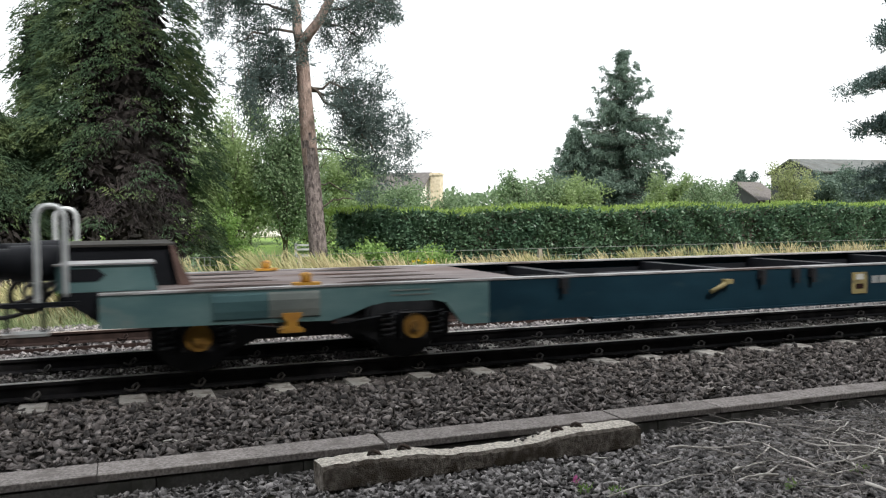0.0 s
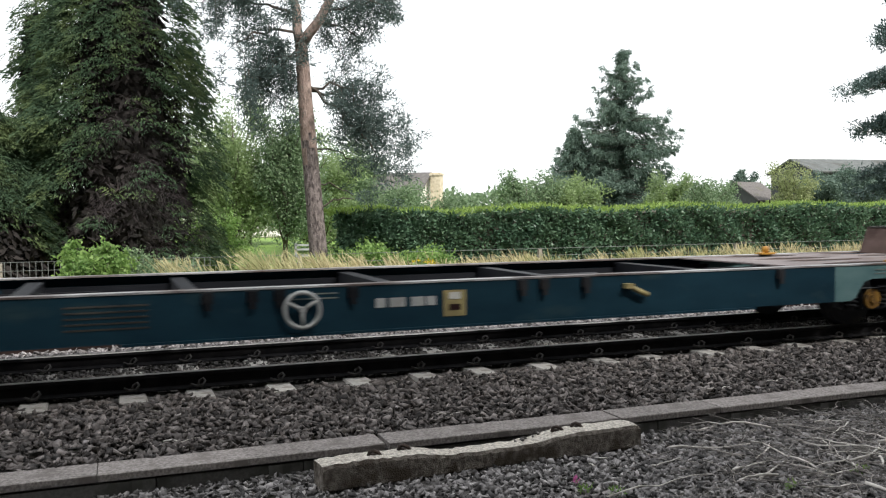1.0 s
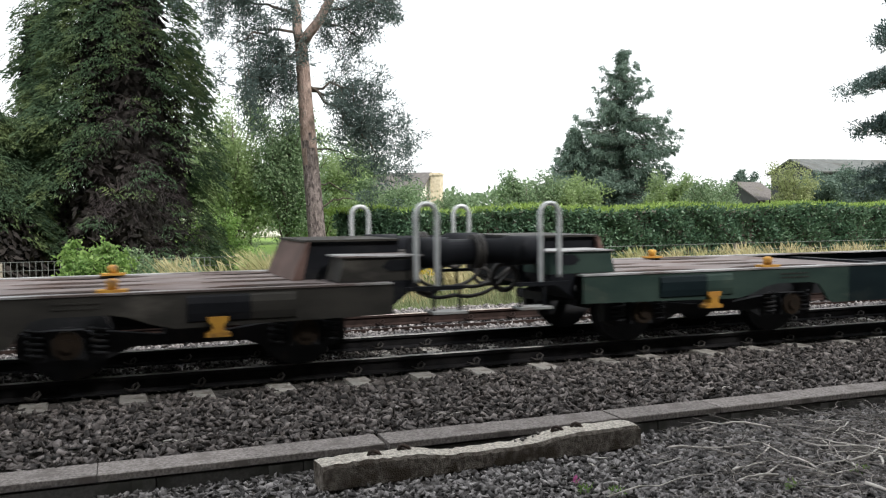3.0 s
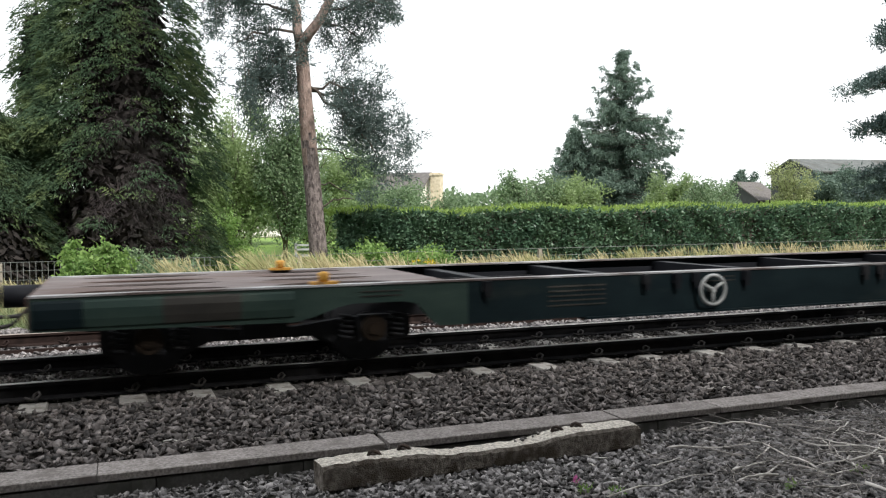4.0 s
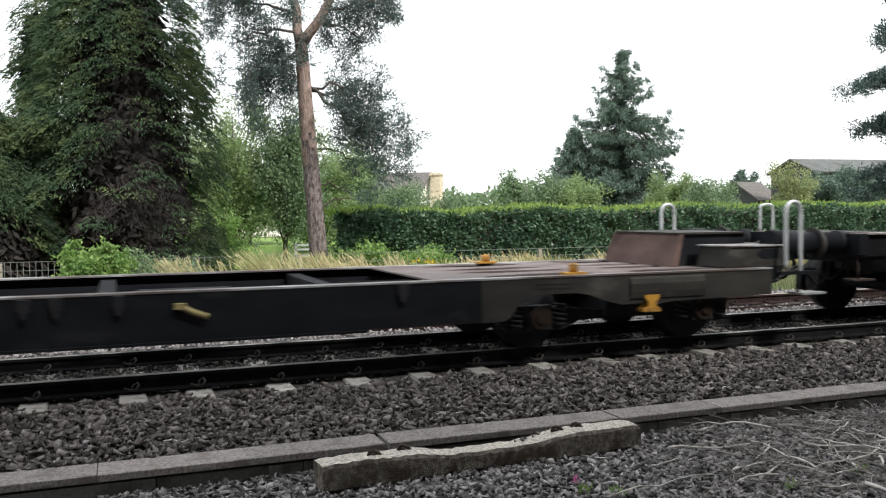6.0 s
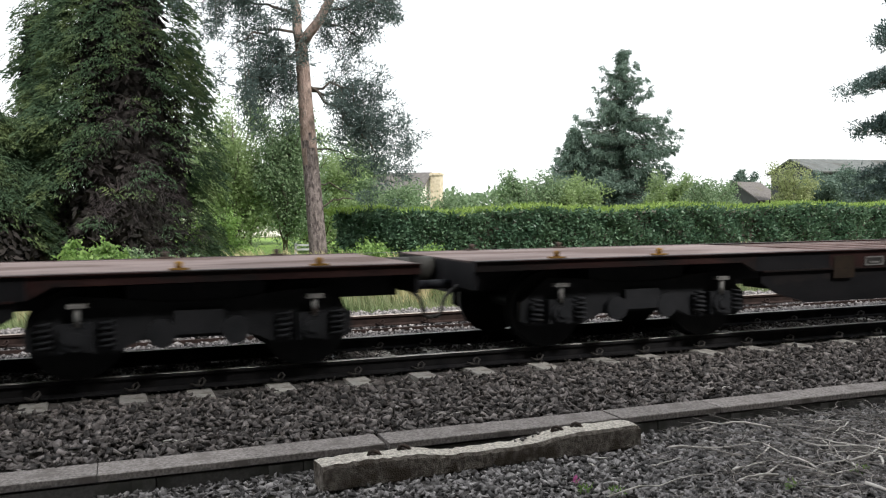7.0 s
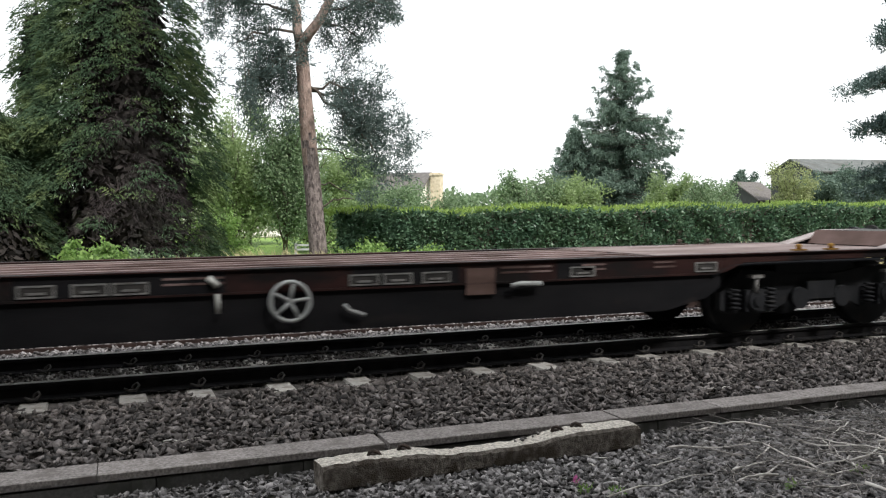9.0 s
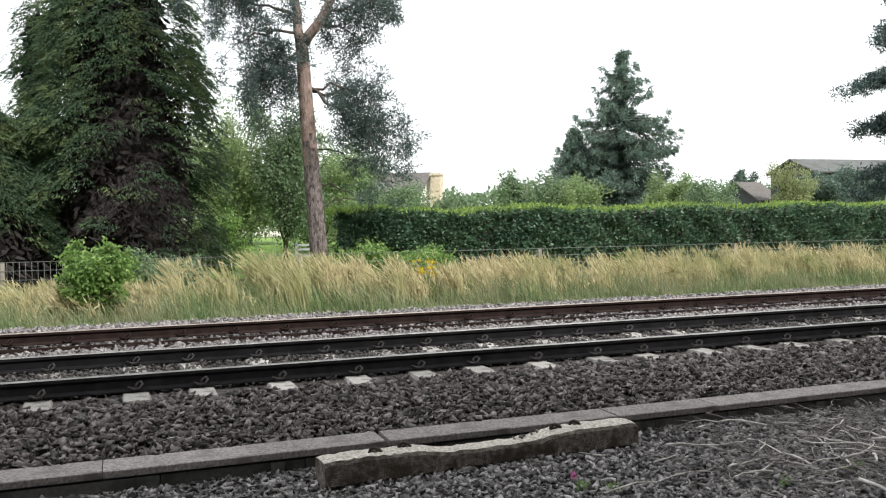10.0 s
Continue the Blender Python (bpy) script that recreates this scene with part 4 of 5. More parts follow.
# ---- verge, fence, hedge, trees, houses ----
STRAW = leafmat("ripe_grass", (0.40, 0.35, 0.19), (0.62, 0.55, 0.35), (0.30, 0.32, 0.14), 0.7, 0.8, 0.35)
GREENGRASS = leafmat("green_grass", (0.10, 0.17, 0.065), (0.26, 0.31, 0.156), (0.32, 0.31, 0.195), 0.6, 0.7, 0.35)
LAUREL = leafmat("laurel_leaf", (0.062, 0.12, 0.07), (0.145, 0.232, 0.14), (0.085, 0.158, 0.1), 1.6, 0.4, 0.3)
# Young shoots, paler also because top light is mixed into their colour.
LAURELTOP = leafmat("toplit_young_laurel_leaf", (0.18, 0.29, 0.06), (0.29, 0.395, 0.11), None, 1, 0.45, 0.4)
CYPRESS = leafmat("cypress_spray", (0.042, 0.078, 0.045), (0.068, 0.113, 0.058), (0.125, 0.165, 0.065), 1.5, 0.85, 0.3)
CYPDEAD = leafmat("dead_cypress_spray", (0.036, 0.028, 0.03), (0.07, 0.056, 0.058), (0.03, 0.036, 0.025), 1.2, 0.9, 0.1)
# Near-black wood tone that holds the crown's inner shade.
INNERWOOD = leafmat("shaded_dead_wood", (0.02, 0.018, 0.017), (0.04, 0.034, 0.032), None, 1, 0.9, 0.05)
PINE = leafmat("pine_needles", (0.062, 0.095, 0.088), (0.118, 0.158, 0.142), (0.085, 0.122, 0.115), 1.2, 0.6, 0.35)
SPRUCE = leafmat("spruce_needles", (0.085, 0.135, 0.105), (0.15, 0.21, 0.165), None, 1, 0.55, 0.35)
SIDENEEDLE = leafmat("dark_pine_needles", (0.045, 0.075, 0.07), (0.09, 0.13, 0.12), None, 1, 0.55, 0.25)
LIME = leafmat("light_green_leaf", (0.17, 0.25, 0.091), (0.31, 0.40, 0.195), (0.2, 0.27, 0.156), 0.6, 0.5, 0.5)
ORCHARD = leafmat("orchard_leaf", (0.11, 0.18, 0.091), (0.22, 0.30, 0.169), (0.16, 0.23, 0.13), 0.5, 0.5, 0.4)
YELLOWG = leafmat("yellowing_leaf", (0.24, 0.29, 0.13), (0.4, 0.44, 0.22), None, 0.5, 0.5, 0.5)
BRAMBLE = leafmat("bramble_leaf", (0.13, 0.24, 0.06), (0.29, 0.42, 0.13), (0.1, 0.19, 0.05), 2, 0.5, 0.45)
FLOWER = leafmat("yellow_flower", (0.55, 0.42, 0.02), (0.7, 0.55, 0.04), None, 1, 0.6, 0.3)
PINKFLOWER = leafmat("pink_flower", (0.5, 0.1, 0.3), (0.6, 0.2, 0.4), None, 1, 0.6, 0.3)


def foliage(name, V, m, parent, label=""):
    me = quads(name, V)
    me.materials.append(m)
    return part(name, me, m, parent, label)


def sprays(C, D, rng, n, L, Wd, spread):
    """n leaves fanned out round each centre C along D."""
    P = np.repeat(C, n, 0)
    D = unit(np.repeat(unit(D), n, 0) + rng.normal(size=P.shape) * spread)
    P = P + rng.normal(size=P.shape) * L * 0.35
    k = len(P)
    return leaves(P, D, L * rng.uniform(0.6, 1.25, k), Wd * rng.uniform(0.6, 1.3, k), rng)


def build_grass():
    rng = np.random.default_rng(21)
    g = thing("verge_grass", "tall ripe golden grass with green undergrowth along the verge", "grass")
    g["kind"] = "stuff"

    def blades(n, y0, y1, h0, h1, wd, lean, clump, seed):
        r = np.random.default_rng(seed)
        y = r.uniform(y0, y1, n)
        x = r.uniform(-0.22 * y, 1.3 * y)
        keep = fbm(np.stack([x, y, x * 0], 1), 1.4) + r.normal(size=n) * 0.45 > clump
        x, y = x[keep], y[keep]
        n = len(x)
        tuft = 0.8 + 0.35 * fbm(np.stack([x, y * 0.6, x * 0 + 3], 1), 1.1)
        h = r.uniform(h0, h1, n) * tuft
        lx, ly = r.normal(size=n) * lean - lean * 0.9, r.normal(size=n) * lean
        base = np.stack([x, y, ground_z(y) - 0.02], 1)
        tip = base + np.stack([lx * h, ly * h, h * 0.97], 1)
        mid = base + np.stack([lx * h * 0.28, ly * h * 0.28, h * 0.55], 1)
        a = r.uniform(0, np.pi, n)
        s = np.stack([np.cos(a), np.sin(a), a * 0], 1) * wd
        return np.concatenate([np.stack([base - s, base + s, mid + s * 0.8, mid - s * 0.8], 1), np.stack([mid - s * 0.8, mid + s * 0.8, tip + s * 0.25, tip - s * 0.25], 1)]), mid, tip

    V1, _, _ = blades(34000, 15.0, 19.5, 0.15, 0.68, 0.008, 0.25, -0.6, 1)
    foliage("green_blades", V1, GREENGRASS, g)
    V0, _, _ = blades(12000, 14.7, 16.1, 0.08, 0.26, 0.007, 0.4, -0.9, 5)
    foliage("short_blades", V0, GREENGRASS, g)
    V2, mid, tip = blades(9000, 15.7, 18.6, 0.35, 0.8, 0.0055, 0.16, 0.02, 2)
    foliage("straw_stems", V2, STRAW, g)
    # leaning tufts with feathery heads
    r = np.random.default_rng(3)
    m = 480
    ty = r.uniform(15.9, 18.3, m)
    tx = r.uniform(-0.2 * ty, 1.25 * ty)
    thick = fbm(np.stack([tx, ty, tx * 0], 1), 0.9) + r.normal(size=m) * 0.35 > -0.1
    tx, ty = np.repeat(tx[thick], 42), np.repeat(ty[thick], 42)
    th = np.repeat(r.uniform(0.65, 1.08, thick.sum()) * np.where(tx[::42] < 5.5, 1.08, 0.92), 42)
    k = len(tx)
    lean = np.repeat(r.normal(size=thick.sum()) * 0.12 - 0.22, 42) + r.normal(size=k) * 0.14
    base = np.stack([tx + r.normal(size=k) * 0.09, ty + r.normal(size=k) * 0.09, tx * 0 - 0.36], 1)
    hh = th * r.uniform(0.7, 1.1, k) * np.where(tx < 1.0, 0.55, 1.0)
    mid2 = base + np.stack([lean * hh * 0.3, r.normal(size=k) * 0.05, hh * 0.6], 1)
    tip2 = mid2 + np.stack([lean * hh * 0.85, r.normal(size=k) * 0.05, hh * 0.36], 1)
    sd = np.array([1.0, 0.3, 0]) * 0.006
    foliage("tuft_stems", np.concatenate([np.stack([base - sd, base + sd, mid2 + sd, mid2 - sd], 1), np.stack([mid2 - sd, mid2 + sd, tip2 + sd * 0.3, tip2 - sd * 0.3], 1)]), STRAW, g)
    mid, tip = np.concatenate([mid, mid2]), np.concatenate([tip, tip2])
    D = tip - mid
    P = mid + D * 0.55
    foliage("seed_heads", leaves(P, D + r.normal(size=D.shape) * 0.05, r.uniform(0.14, 0.28, len(P)), r.uniform(0.016, 0.032, len(P)), r), STRAW, g)


build_grass()


def build_hedge():
    """Clipped laurel hedge along the verge."""
    rng = np.random.default_rng(31)
    h = thing("hedge", "clipped glossy green laurel hedge with fresh, light-paled top growth", "hedge")
    x0, x1, yf, d = 5.2, 46.0, 21.0, 1.6

    def top(x):
        return 1.53 + 0.006 * (x - 5) + 0.05 * np.sin(x * 1.3) + 0.03 * np.sin(x * 4.1 + 1)

    n = 60000
    x = x0 + (x1 - x0) * rng.uniform(0, 1, n) ** 1.35
    z = rng.uniform(-0.35, 1.0, n)
    z = -0.35 + (top(x) + 0.35) * rng.uniform(0, 1, n) ** 0.8
    P = np.stack([x, yf + rng.uniform(-0.02, 0.25, n), z], 1)
    P[:, 1] += -0.12 * fbm(P, 2.2) - 0.1 * fbm(P, 0.8)
    D = np.stack([rng.normal(size=n) * 0.7, -0.6 + rng.normal(size=n) * 0.4, 0.25 + rng.normal(size=n) * 0.6], 1)
    foliage("leaves", leaves(P, D, rng.uniform(0.09, 0.18, n), rng.uniform(0.045, 0.08, n), rng), LAUREL, h)
    n = 14000
    x = x0 + (x1 - x0) * rng.uniform(0, 1, n) ** 1.35
    P = np.stack([x, yf + rng.uniform(-0.1, d, n), top(x) + rng.normal(size=n) * 0.03], 1)
    P[:, 2] += 0.05 * fbm(P, 3.0)
    D = np.stack([rng.normal(size=n) * 0.6, rng.normal(size=n) * 0.5 - 0.2, 0.8 + rng.normal(size=n) * 0.3], 1)
    foliage("top_growth", leaves(P, D, rng.uniform(0.07, 0.14, n), rng.uniform(0.03, 0.05, n), rng), LAURELTOP, h, "fresh green shoots, paled as if lit from above")
    # Closed dark body, added in place of the shade between the leaves.
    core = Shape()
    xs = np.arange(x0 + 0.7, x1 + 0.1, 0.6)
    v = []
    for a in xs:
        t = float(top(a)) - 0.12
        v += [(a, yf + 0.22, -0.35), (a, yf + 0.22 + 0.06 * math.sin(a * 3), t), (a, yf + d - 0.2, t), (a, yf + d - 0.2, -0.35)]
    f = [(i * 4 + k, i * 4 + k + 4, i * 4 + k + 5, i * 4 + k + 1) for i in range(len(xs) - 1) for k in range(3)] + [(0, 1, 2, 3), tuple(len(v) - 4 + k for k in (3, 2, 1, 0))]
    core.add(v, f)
    part("inner_growth", core, DARKBARK, h, "solid dark core standing in for shade between leaves")


build_hedge()


def limb(p0, p1, r0, r1, seed, n=7, wob=0.06, sag=0.0):
    r = random.Random(seed)
    p0, p1 = Vector(p0), Vector(p1)
    L = (p1 - p0).length
    pts, rad = [], []
    for i in range(n):
        t = i / (n - 1)
        q = p0.lerp(p1, t) + Vector((r.uniform(-1, 1), r.uniform(-1, 1), r.uniform(-1, 1))) * wob * L * math.sin(math.pi * t) * 0.6
        q.z -= sag * math.sin(math.pi * t) * -1
        pts.append(q)
        rad.append(r0 + (r1 - r0) * t)
    return pts, rad


CONE_H = [0, 0.05, 0.18, 0.34, 0.46, 0.57, 0.75, 0.9, 1]
CONE_R = [0.82, 0.95, 1.0, 0.94, 0.76, 0.58, 0.36, 0.16, 0.02]


def build_cypress(x, y, height, width, seed, label, dead=True, n=3000, clear=0.5):
    """A broad old cypress: drooping fans of scale leaves on a tall cone, bare brown gaps near its foot."""
    rng = np.random.default_rng(seed)
    t = thing("cypress_tree", label, "tree", at=(x, y, -0.35))
    part("trunk", Shape().tube([(0, 0, 0), (0.05, 0, height * 0.3), (0, 0.05, height * 0.7), (0, 0, height * 0.97)], [0.32, 0.24, 0.12, 0.02], 10), DARKBARK, t)
    # boughs, each a cascade of drooping fans
    nb, per = n // 7, 7
    hb, ab = rng.uniform(0.03, 0.99, nb) ** 0.85, rng.uniform(0, 2 * np.pi, nb)
    Ub = np.stack([np.cos(ab), np.sin(ab), ab * 0], 1)
    B = Ub * (np.interp(hb, CONE_H, CONE_R) * width / 2)[:, None] + np.stack([ab * 0, ab * 0, hb * height], 1)
    stick = 0.86 + fbm(B + seed, 0.9) * 0.11 + rng.normal(size=nb) * 0.08
    q = np.tile(np.linspace(0, 1, per), nb)[:, None]
    n = nb * per
    U = np.repeat(Ub, per, 0)
    C = np.repeat(B * np.stack([stick, stick, stick * 0 + 1], 1), per, 0) + np.cross(U, [0, 0, 1.0]) * rng.normal(size=(n, 1)) * 0.3
    C = C + U * (0.22 * q - 0.15) + np.array([0, 0, -0.62]) * q + rng.normal(size=C.shape) * 0.05
    h = np.clip(C[:, 2] / height, 0.01, 1)
    fit = C[:, 2] > clear + 0.4 * fbm(C, 1.3)
    C, U, h, n = C[fit], U[fit], h[fit], int(fit.sum())
    bare = (fbm(C * np.array([1, 1, 0.6]) + 3.7, 0.75) * 0.3 + 0.9 * (U[:, 0] * 0.26 - U[:, 1] * 0.96) - np.abs(h - 0.17) * 2.4 > 0.5) & (rng.random(n) < 0.85) & dead

    def fans(C, U, k, L, wl, ww):
        """Drooping flat fans: leaflets ranged along an arching spine."""
        m = len(C)
        side = np.cross(U, [0, 0, 1.0])
        reach = rng.uniform(0.45, 0.85, m) * L
        q = rng.uniform(0, 1, (m, k, 1))
        w = rng.uniform(-1, 1, (m, k, 1)) * (0.35 * (1 - 0.6 * q) + 0.05) * L
        tilt = rng.normal(size=(m, 1, 1)) * 0.5
        out = U[:, None] * q * reach[:, None, None] * 0.8
        P = C[:, None] + out + side[:, None] * w + np.array([0, 0, 1.0]) * (0.12 - 0.5 * q * q * reach[:, None, None] - np.abs(w) * 0.35 + w * tilt * 0.6)
        D = U[:, None] * 0.7 + side[:, None] * np.sign(w) * 0.4 + np.array([0, 0, -0.5]) + rng.normal(size=P.shape) * 0.22
        P, D = P.reshape(-1, 3), D.reshape(-1, 3)
        return leaves(P, D, wl * rng.uniform(0.6, 1.3, len(P)), ww * rng.uniform(0.7, 1.3, len(P)), rng)

    foliage("crown", fans(C[~bare], U[~bare], 80, 0.95, 0.115, 0.025), CYPRESS, t)
    if dead:
        foliage("dead_growth", fans(C[bare] * np.array([0.86, 0.86, 1]), U[bare], 34, 1.0, 0.22, 0.009), CYPDEAD, t, "bare brown inner twigs")
    # old wood quads and an added solid core, coloured dark as inner shade
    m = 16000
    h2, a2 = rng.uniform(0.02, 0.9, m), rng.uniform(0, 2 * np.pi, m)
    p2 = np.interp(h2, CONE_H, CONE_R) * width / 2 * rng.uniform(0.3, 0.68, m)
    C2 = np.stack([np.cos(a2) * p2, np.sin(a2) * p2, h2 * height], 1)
    foliage("inner_wood", leaves(C2, rng.normal(size=(m, 3)) + np.array([0, 0, -0.4]), 0.34, 0.1, rng), INNERWOOD, t, "dead inner growth, darkened as crown shade")
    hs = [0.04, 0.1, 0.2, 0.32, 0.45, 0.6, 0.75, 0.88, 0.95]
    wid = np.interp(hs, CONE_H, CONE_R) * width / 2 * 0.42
    part("dark_shade_core", Shape().tube([(0.06 * math.sin(7 * k), 0.06 * math.cos(5 * k), k * height) for k in hs], [float(q) for q in wid], 11), INNERWOOD, t)
    sh = Shape()
    r = random.Random(seed)
    for i in range(16):
        b, z = r.uniform(0, 6.28), r.uniform(0.5, height * 0.35)
        q = width * r.uniform(0.25, 0.42)
        pts, rad = limb((0, 0, z), (math.cos(b) * q, math.sin(b) * q, z - r.uniform(-0.2, 0.8)), 0.05, 0.015, i)
        sh.tube(pts, rad, 5)
    part("limbs", sh, DARKBARK, t)


build_cypress(0.2, 23.6, 13.2, 4.85, 41, "huge dark green cypress with bare brown patches near its foot", n=3000)
build_cypress(-1.95, 26.5, 8.1, 1.9, 42, "tall grey-green cypress standing behind a darker one", dead=False, n=290)
build_cypress(-2.9, 22.9, 4.6, 3.6, 44, "low dark green cypress beside a huge one", dead=False, n=1000, clear=1.2)


def needle_clumps(C, rng, n, L, Wd, droop=0.0, size=0.22):
    """Bunched tufts round each centre."""
    P = np.repeat(C, n, 0)
    o = rng.normal(size=P.shape)
    P = P + o * size * np.array([1, 1, 0.55])
    D = unit(o) * 0.7 + rng.normal(size=P.shape) * 0.5 + np.array([0, 0, 0.25 - droop])
    return leaves(P, D, L * rng.uniform(0.6, 1.3, len(P)), Wd * rng.uniform(0.7, 1.3, len(P)), rng)


def build_pine():
    """Scots pine: bare leaning trunk, forked head, hanging bunches of needles."""
    t = thing("pine_tree", "tall Scots pine with bare pinkish trunk and hanging bunches of needles", "tree", at=(4.52, 20.0, -0.35))
    rng, r = np.random.default_rng(51), random.Random(51)
    spine = hose(None, [(0, 0, 0), (-0.06, 0, 0.9), (-0.15, 0, 2.2), (-0.24, 0, 3.4), (-0.31, 0, 4.4), (-0.36, 0, 5.3), (-0.40, 0, 5.85)])
    me = Shape().tube(spine, [0.235 - 0.09 * (i / (len(spine) - 1)) ** 0.8 for i in range(len(spine))], 16).mesh("trunk")
    for m in (BARK, BARKTOP):
        me.materials.append(m)
    for f in me.polygons:
        f.material_index = int(f.center.z + r.uniform(-0.6, 0.6) > 3.3)
    part("trunk", me, BARK, t, "grey-brown bark turning pink higher up")
    sh, tips = Shape(), []
    fork = Vector((-0.40, 0, 5.8))
    for a, b, r0 in (((-0.40, 0, 5.75), (-0.75, 0.2, 8.3), 0.125), ((-0.40, 0, 5.75), (0.75, -0.3, 7.6), 0.13), ((0.75, -0.3, 7.6), (1.9, -0.4, 9.2), 0.08), ((-0.75, 0.2, 8.3), (-0.6, 0.3, 10.5), 0.07)):
        pts, rad = limb(a, b, r0, r0 * 0.6, len(tips), 7, 0.05)
        sh.tube(pts, rad, 9)
    part("fork", sh, BARKTOP, t, "forked orange-pink limbs")
    made, C = [], []
    # limbs: start height on the trunk, sideways reach, depth, rise at the tip
    spec = [(4.75, 1.3, -0.3, 0.0), (4.75, 1.8, 0.3, -0.5), (6.6, 1.6, -0.3, 0.2), (7.1, 1.5, 0.4, 0.2), (8.2, 1.6, 0.2, 0.5), (4.9, 1.7, -0.2, -1.7),
            (5.6, -1.0, 0.3, -0.6), (6.1, -1.5, -0.3, -0.4), (6.5, -1.7, 0.2, 0.3), (7.0, -1.9, -0.2, 0.0), (7.6, -2.1, 0.3, -0.4), (8.4, -2.0, 0.2, 0.2), (9.2, -1.4, 0, 0.4), (9.3, 1.6, 0, 0.3),
            (5.7, -1.1, -0.1, -0.9), (6.3, 1.2, 0.4, -0.2), (2.55, 1.1, 0.5, -0.25), (1.9, 0.9, -0.2, 0.3), (3.4, 1.5, 0.8, -0.3)]
    for i, (z, dx, dy, dz) in enumerate(spec):
        x0 = float(np.interp(z, [0, 2.2, 5.8, 8.3, 10], [0, -0.15, -0.40, -0.7, -0.6]))
        if dx > 0 and z > 5.8:
            x0 = float(np.interp(z, [5.8, 7.6, 9.2], [-0.4, 0.75, 1.7]))
        pts, rad = limb((x0, 0, z), (x0 + dx, dy, z + dz), 0.04 if z > 4 else 0.022, 0.012, 100 + i, 8, 0.1, 0.12)
        br = Shape().tube(pts, rad, 6)
        made.append(br)
        if z < 4:
            continue
        for p in pts[3 if 0 < dx and z < 5.5 else 2:]:
            for k in range(4):
                q = p + Vector((r.gauss(0, 0.24), r.gauss(0, 0.4), r.gauss(-0.05, 0.26)))
                C.append(q)
                if r.random() < 0.45:
                    drop = r.uniform(0.3, 1.0)
                    for s in (0.4, 0.75, 1.0):
                        C.append(q + Vector((r.gauss(0, 0.06), r.gauss(0, 0.06), -drop * s)))
                    br.tube([p, q, q + Vector((0.02, 0, -drop))], [0.01, 0.008, 0.004], 4)
    # hanging skirt of needles right of the trunk
    for i in range(120):
        a = r.random()
        C.append(Vector((0.7 + 1.5 * a + r.gauss(0, 0.12), r.gauss(0.1, 0.5), 5.0 - 0.9 * a * a - min(abs(r.gauss(0, 1.15)) * (1.2 - 0.5 * a), 2.7))))
    for br in made:
        part("branch", br, DARKBARK, t)
    foliage("needles", needle_clumps(np.array(C), rng, 66, 0.12, 0.022, 0.15, 0.085), PINE, t)


build_pine()


def build_spruce(x, y, height, width, seed, label, m, base=-0.2, name="spruce_tree", lean=0.0):
    t = thing(name, label, "tree", at=(x, y, base))
    rng, r = np.random.default_rng(seed), random.Random(seed)
    part("trunk", Shape().tube([(0, 0, 0), (0, 0, height * 0.5), (0, 0, height)], [height * 0.018, height * 0.012, 0.02], 8), DARKBARK, t)
    br, C, D = Shape(), [], []
    z = height * 0.06
    while z < height * 0.985:
        f = 1 - z / height
        for k in range(3 + int(7 * f)):
            a = r.uniform(0, 6.28)
            L = width / 2 * (f ** 0.72 * 1.0 + 0.012) * r.uniform(0.6, 1.12)
            if r.random() < 0.1:
                L *= 1.2
            droop = 0.3 * L - 0.12 * L * f
            steps = max(3, int(L / 0.26))
            p0 = Vector((0, 0, z + r.uniform(-0.012, 0.012) * height))
            for s in range(steps + 1):
                q = s / steps
                p = p0 + Vector((math.cos(a) * L * q, math.sin(a) * L * q, -droop * math.sin(q * 2.2) + 0.10 * L * q * q))
                C.append(p)
                D.append((math.cos(a), math.sin(a), -0.35))
            br.tube([p0, p0 + Vector((math.cos(a) * L, math.sin(a) * L, -droop * 0.8 + 0.1 * L))], [0.03, 0.008], 4)
        z += height * 0.022
    part("branchwood", br, DARKBARK, t)["kind"] = "stuff"
    C, D = np.array(C), np.array(D)
    foliage("needles", sprays(C + rng.normal(size=C.shape) * np.array([0.1, 0.1, 0.14]), D + np.array([0, 0, -0.6]), rng, 36, 0.28, 0.068, 0.6), m, t)


build_spruce(30.8, 48, 12.2, 11.6, 61, "dark blue-green spruce with a pointed ragged crown", SPRUCE)
build_spruce(27.6, 48.5, 6.9, 6.4, 62, "low dark spruce bush beside a tall spruce", SPRUCE)


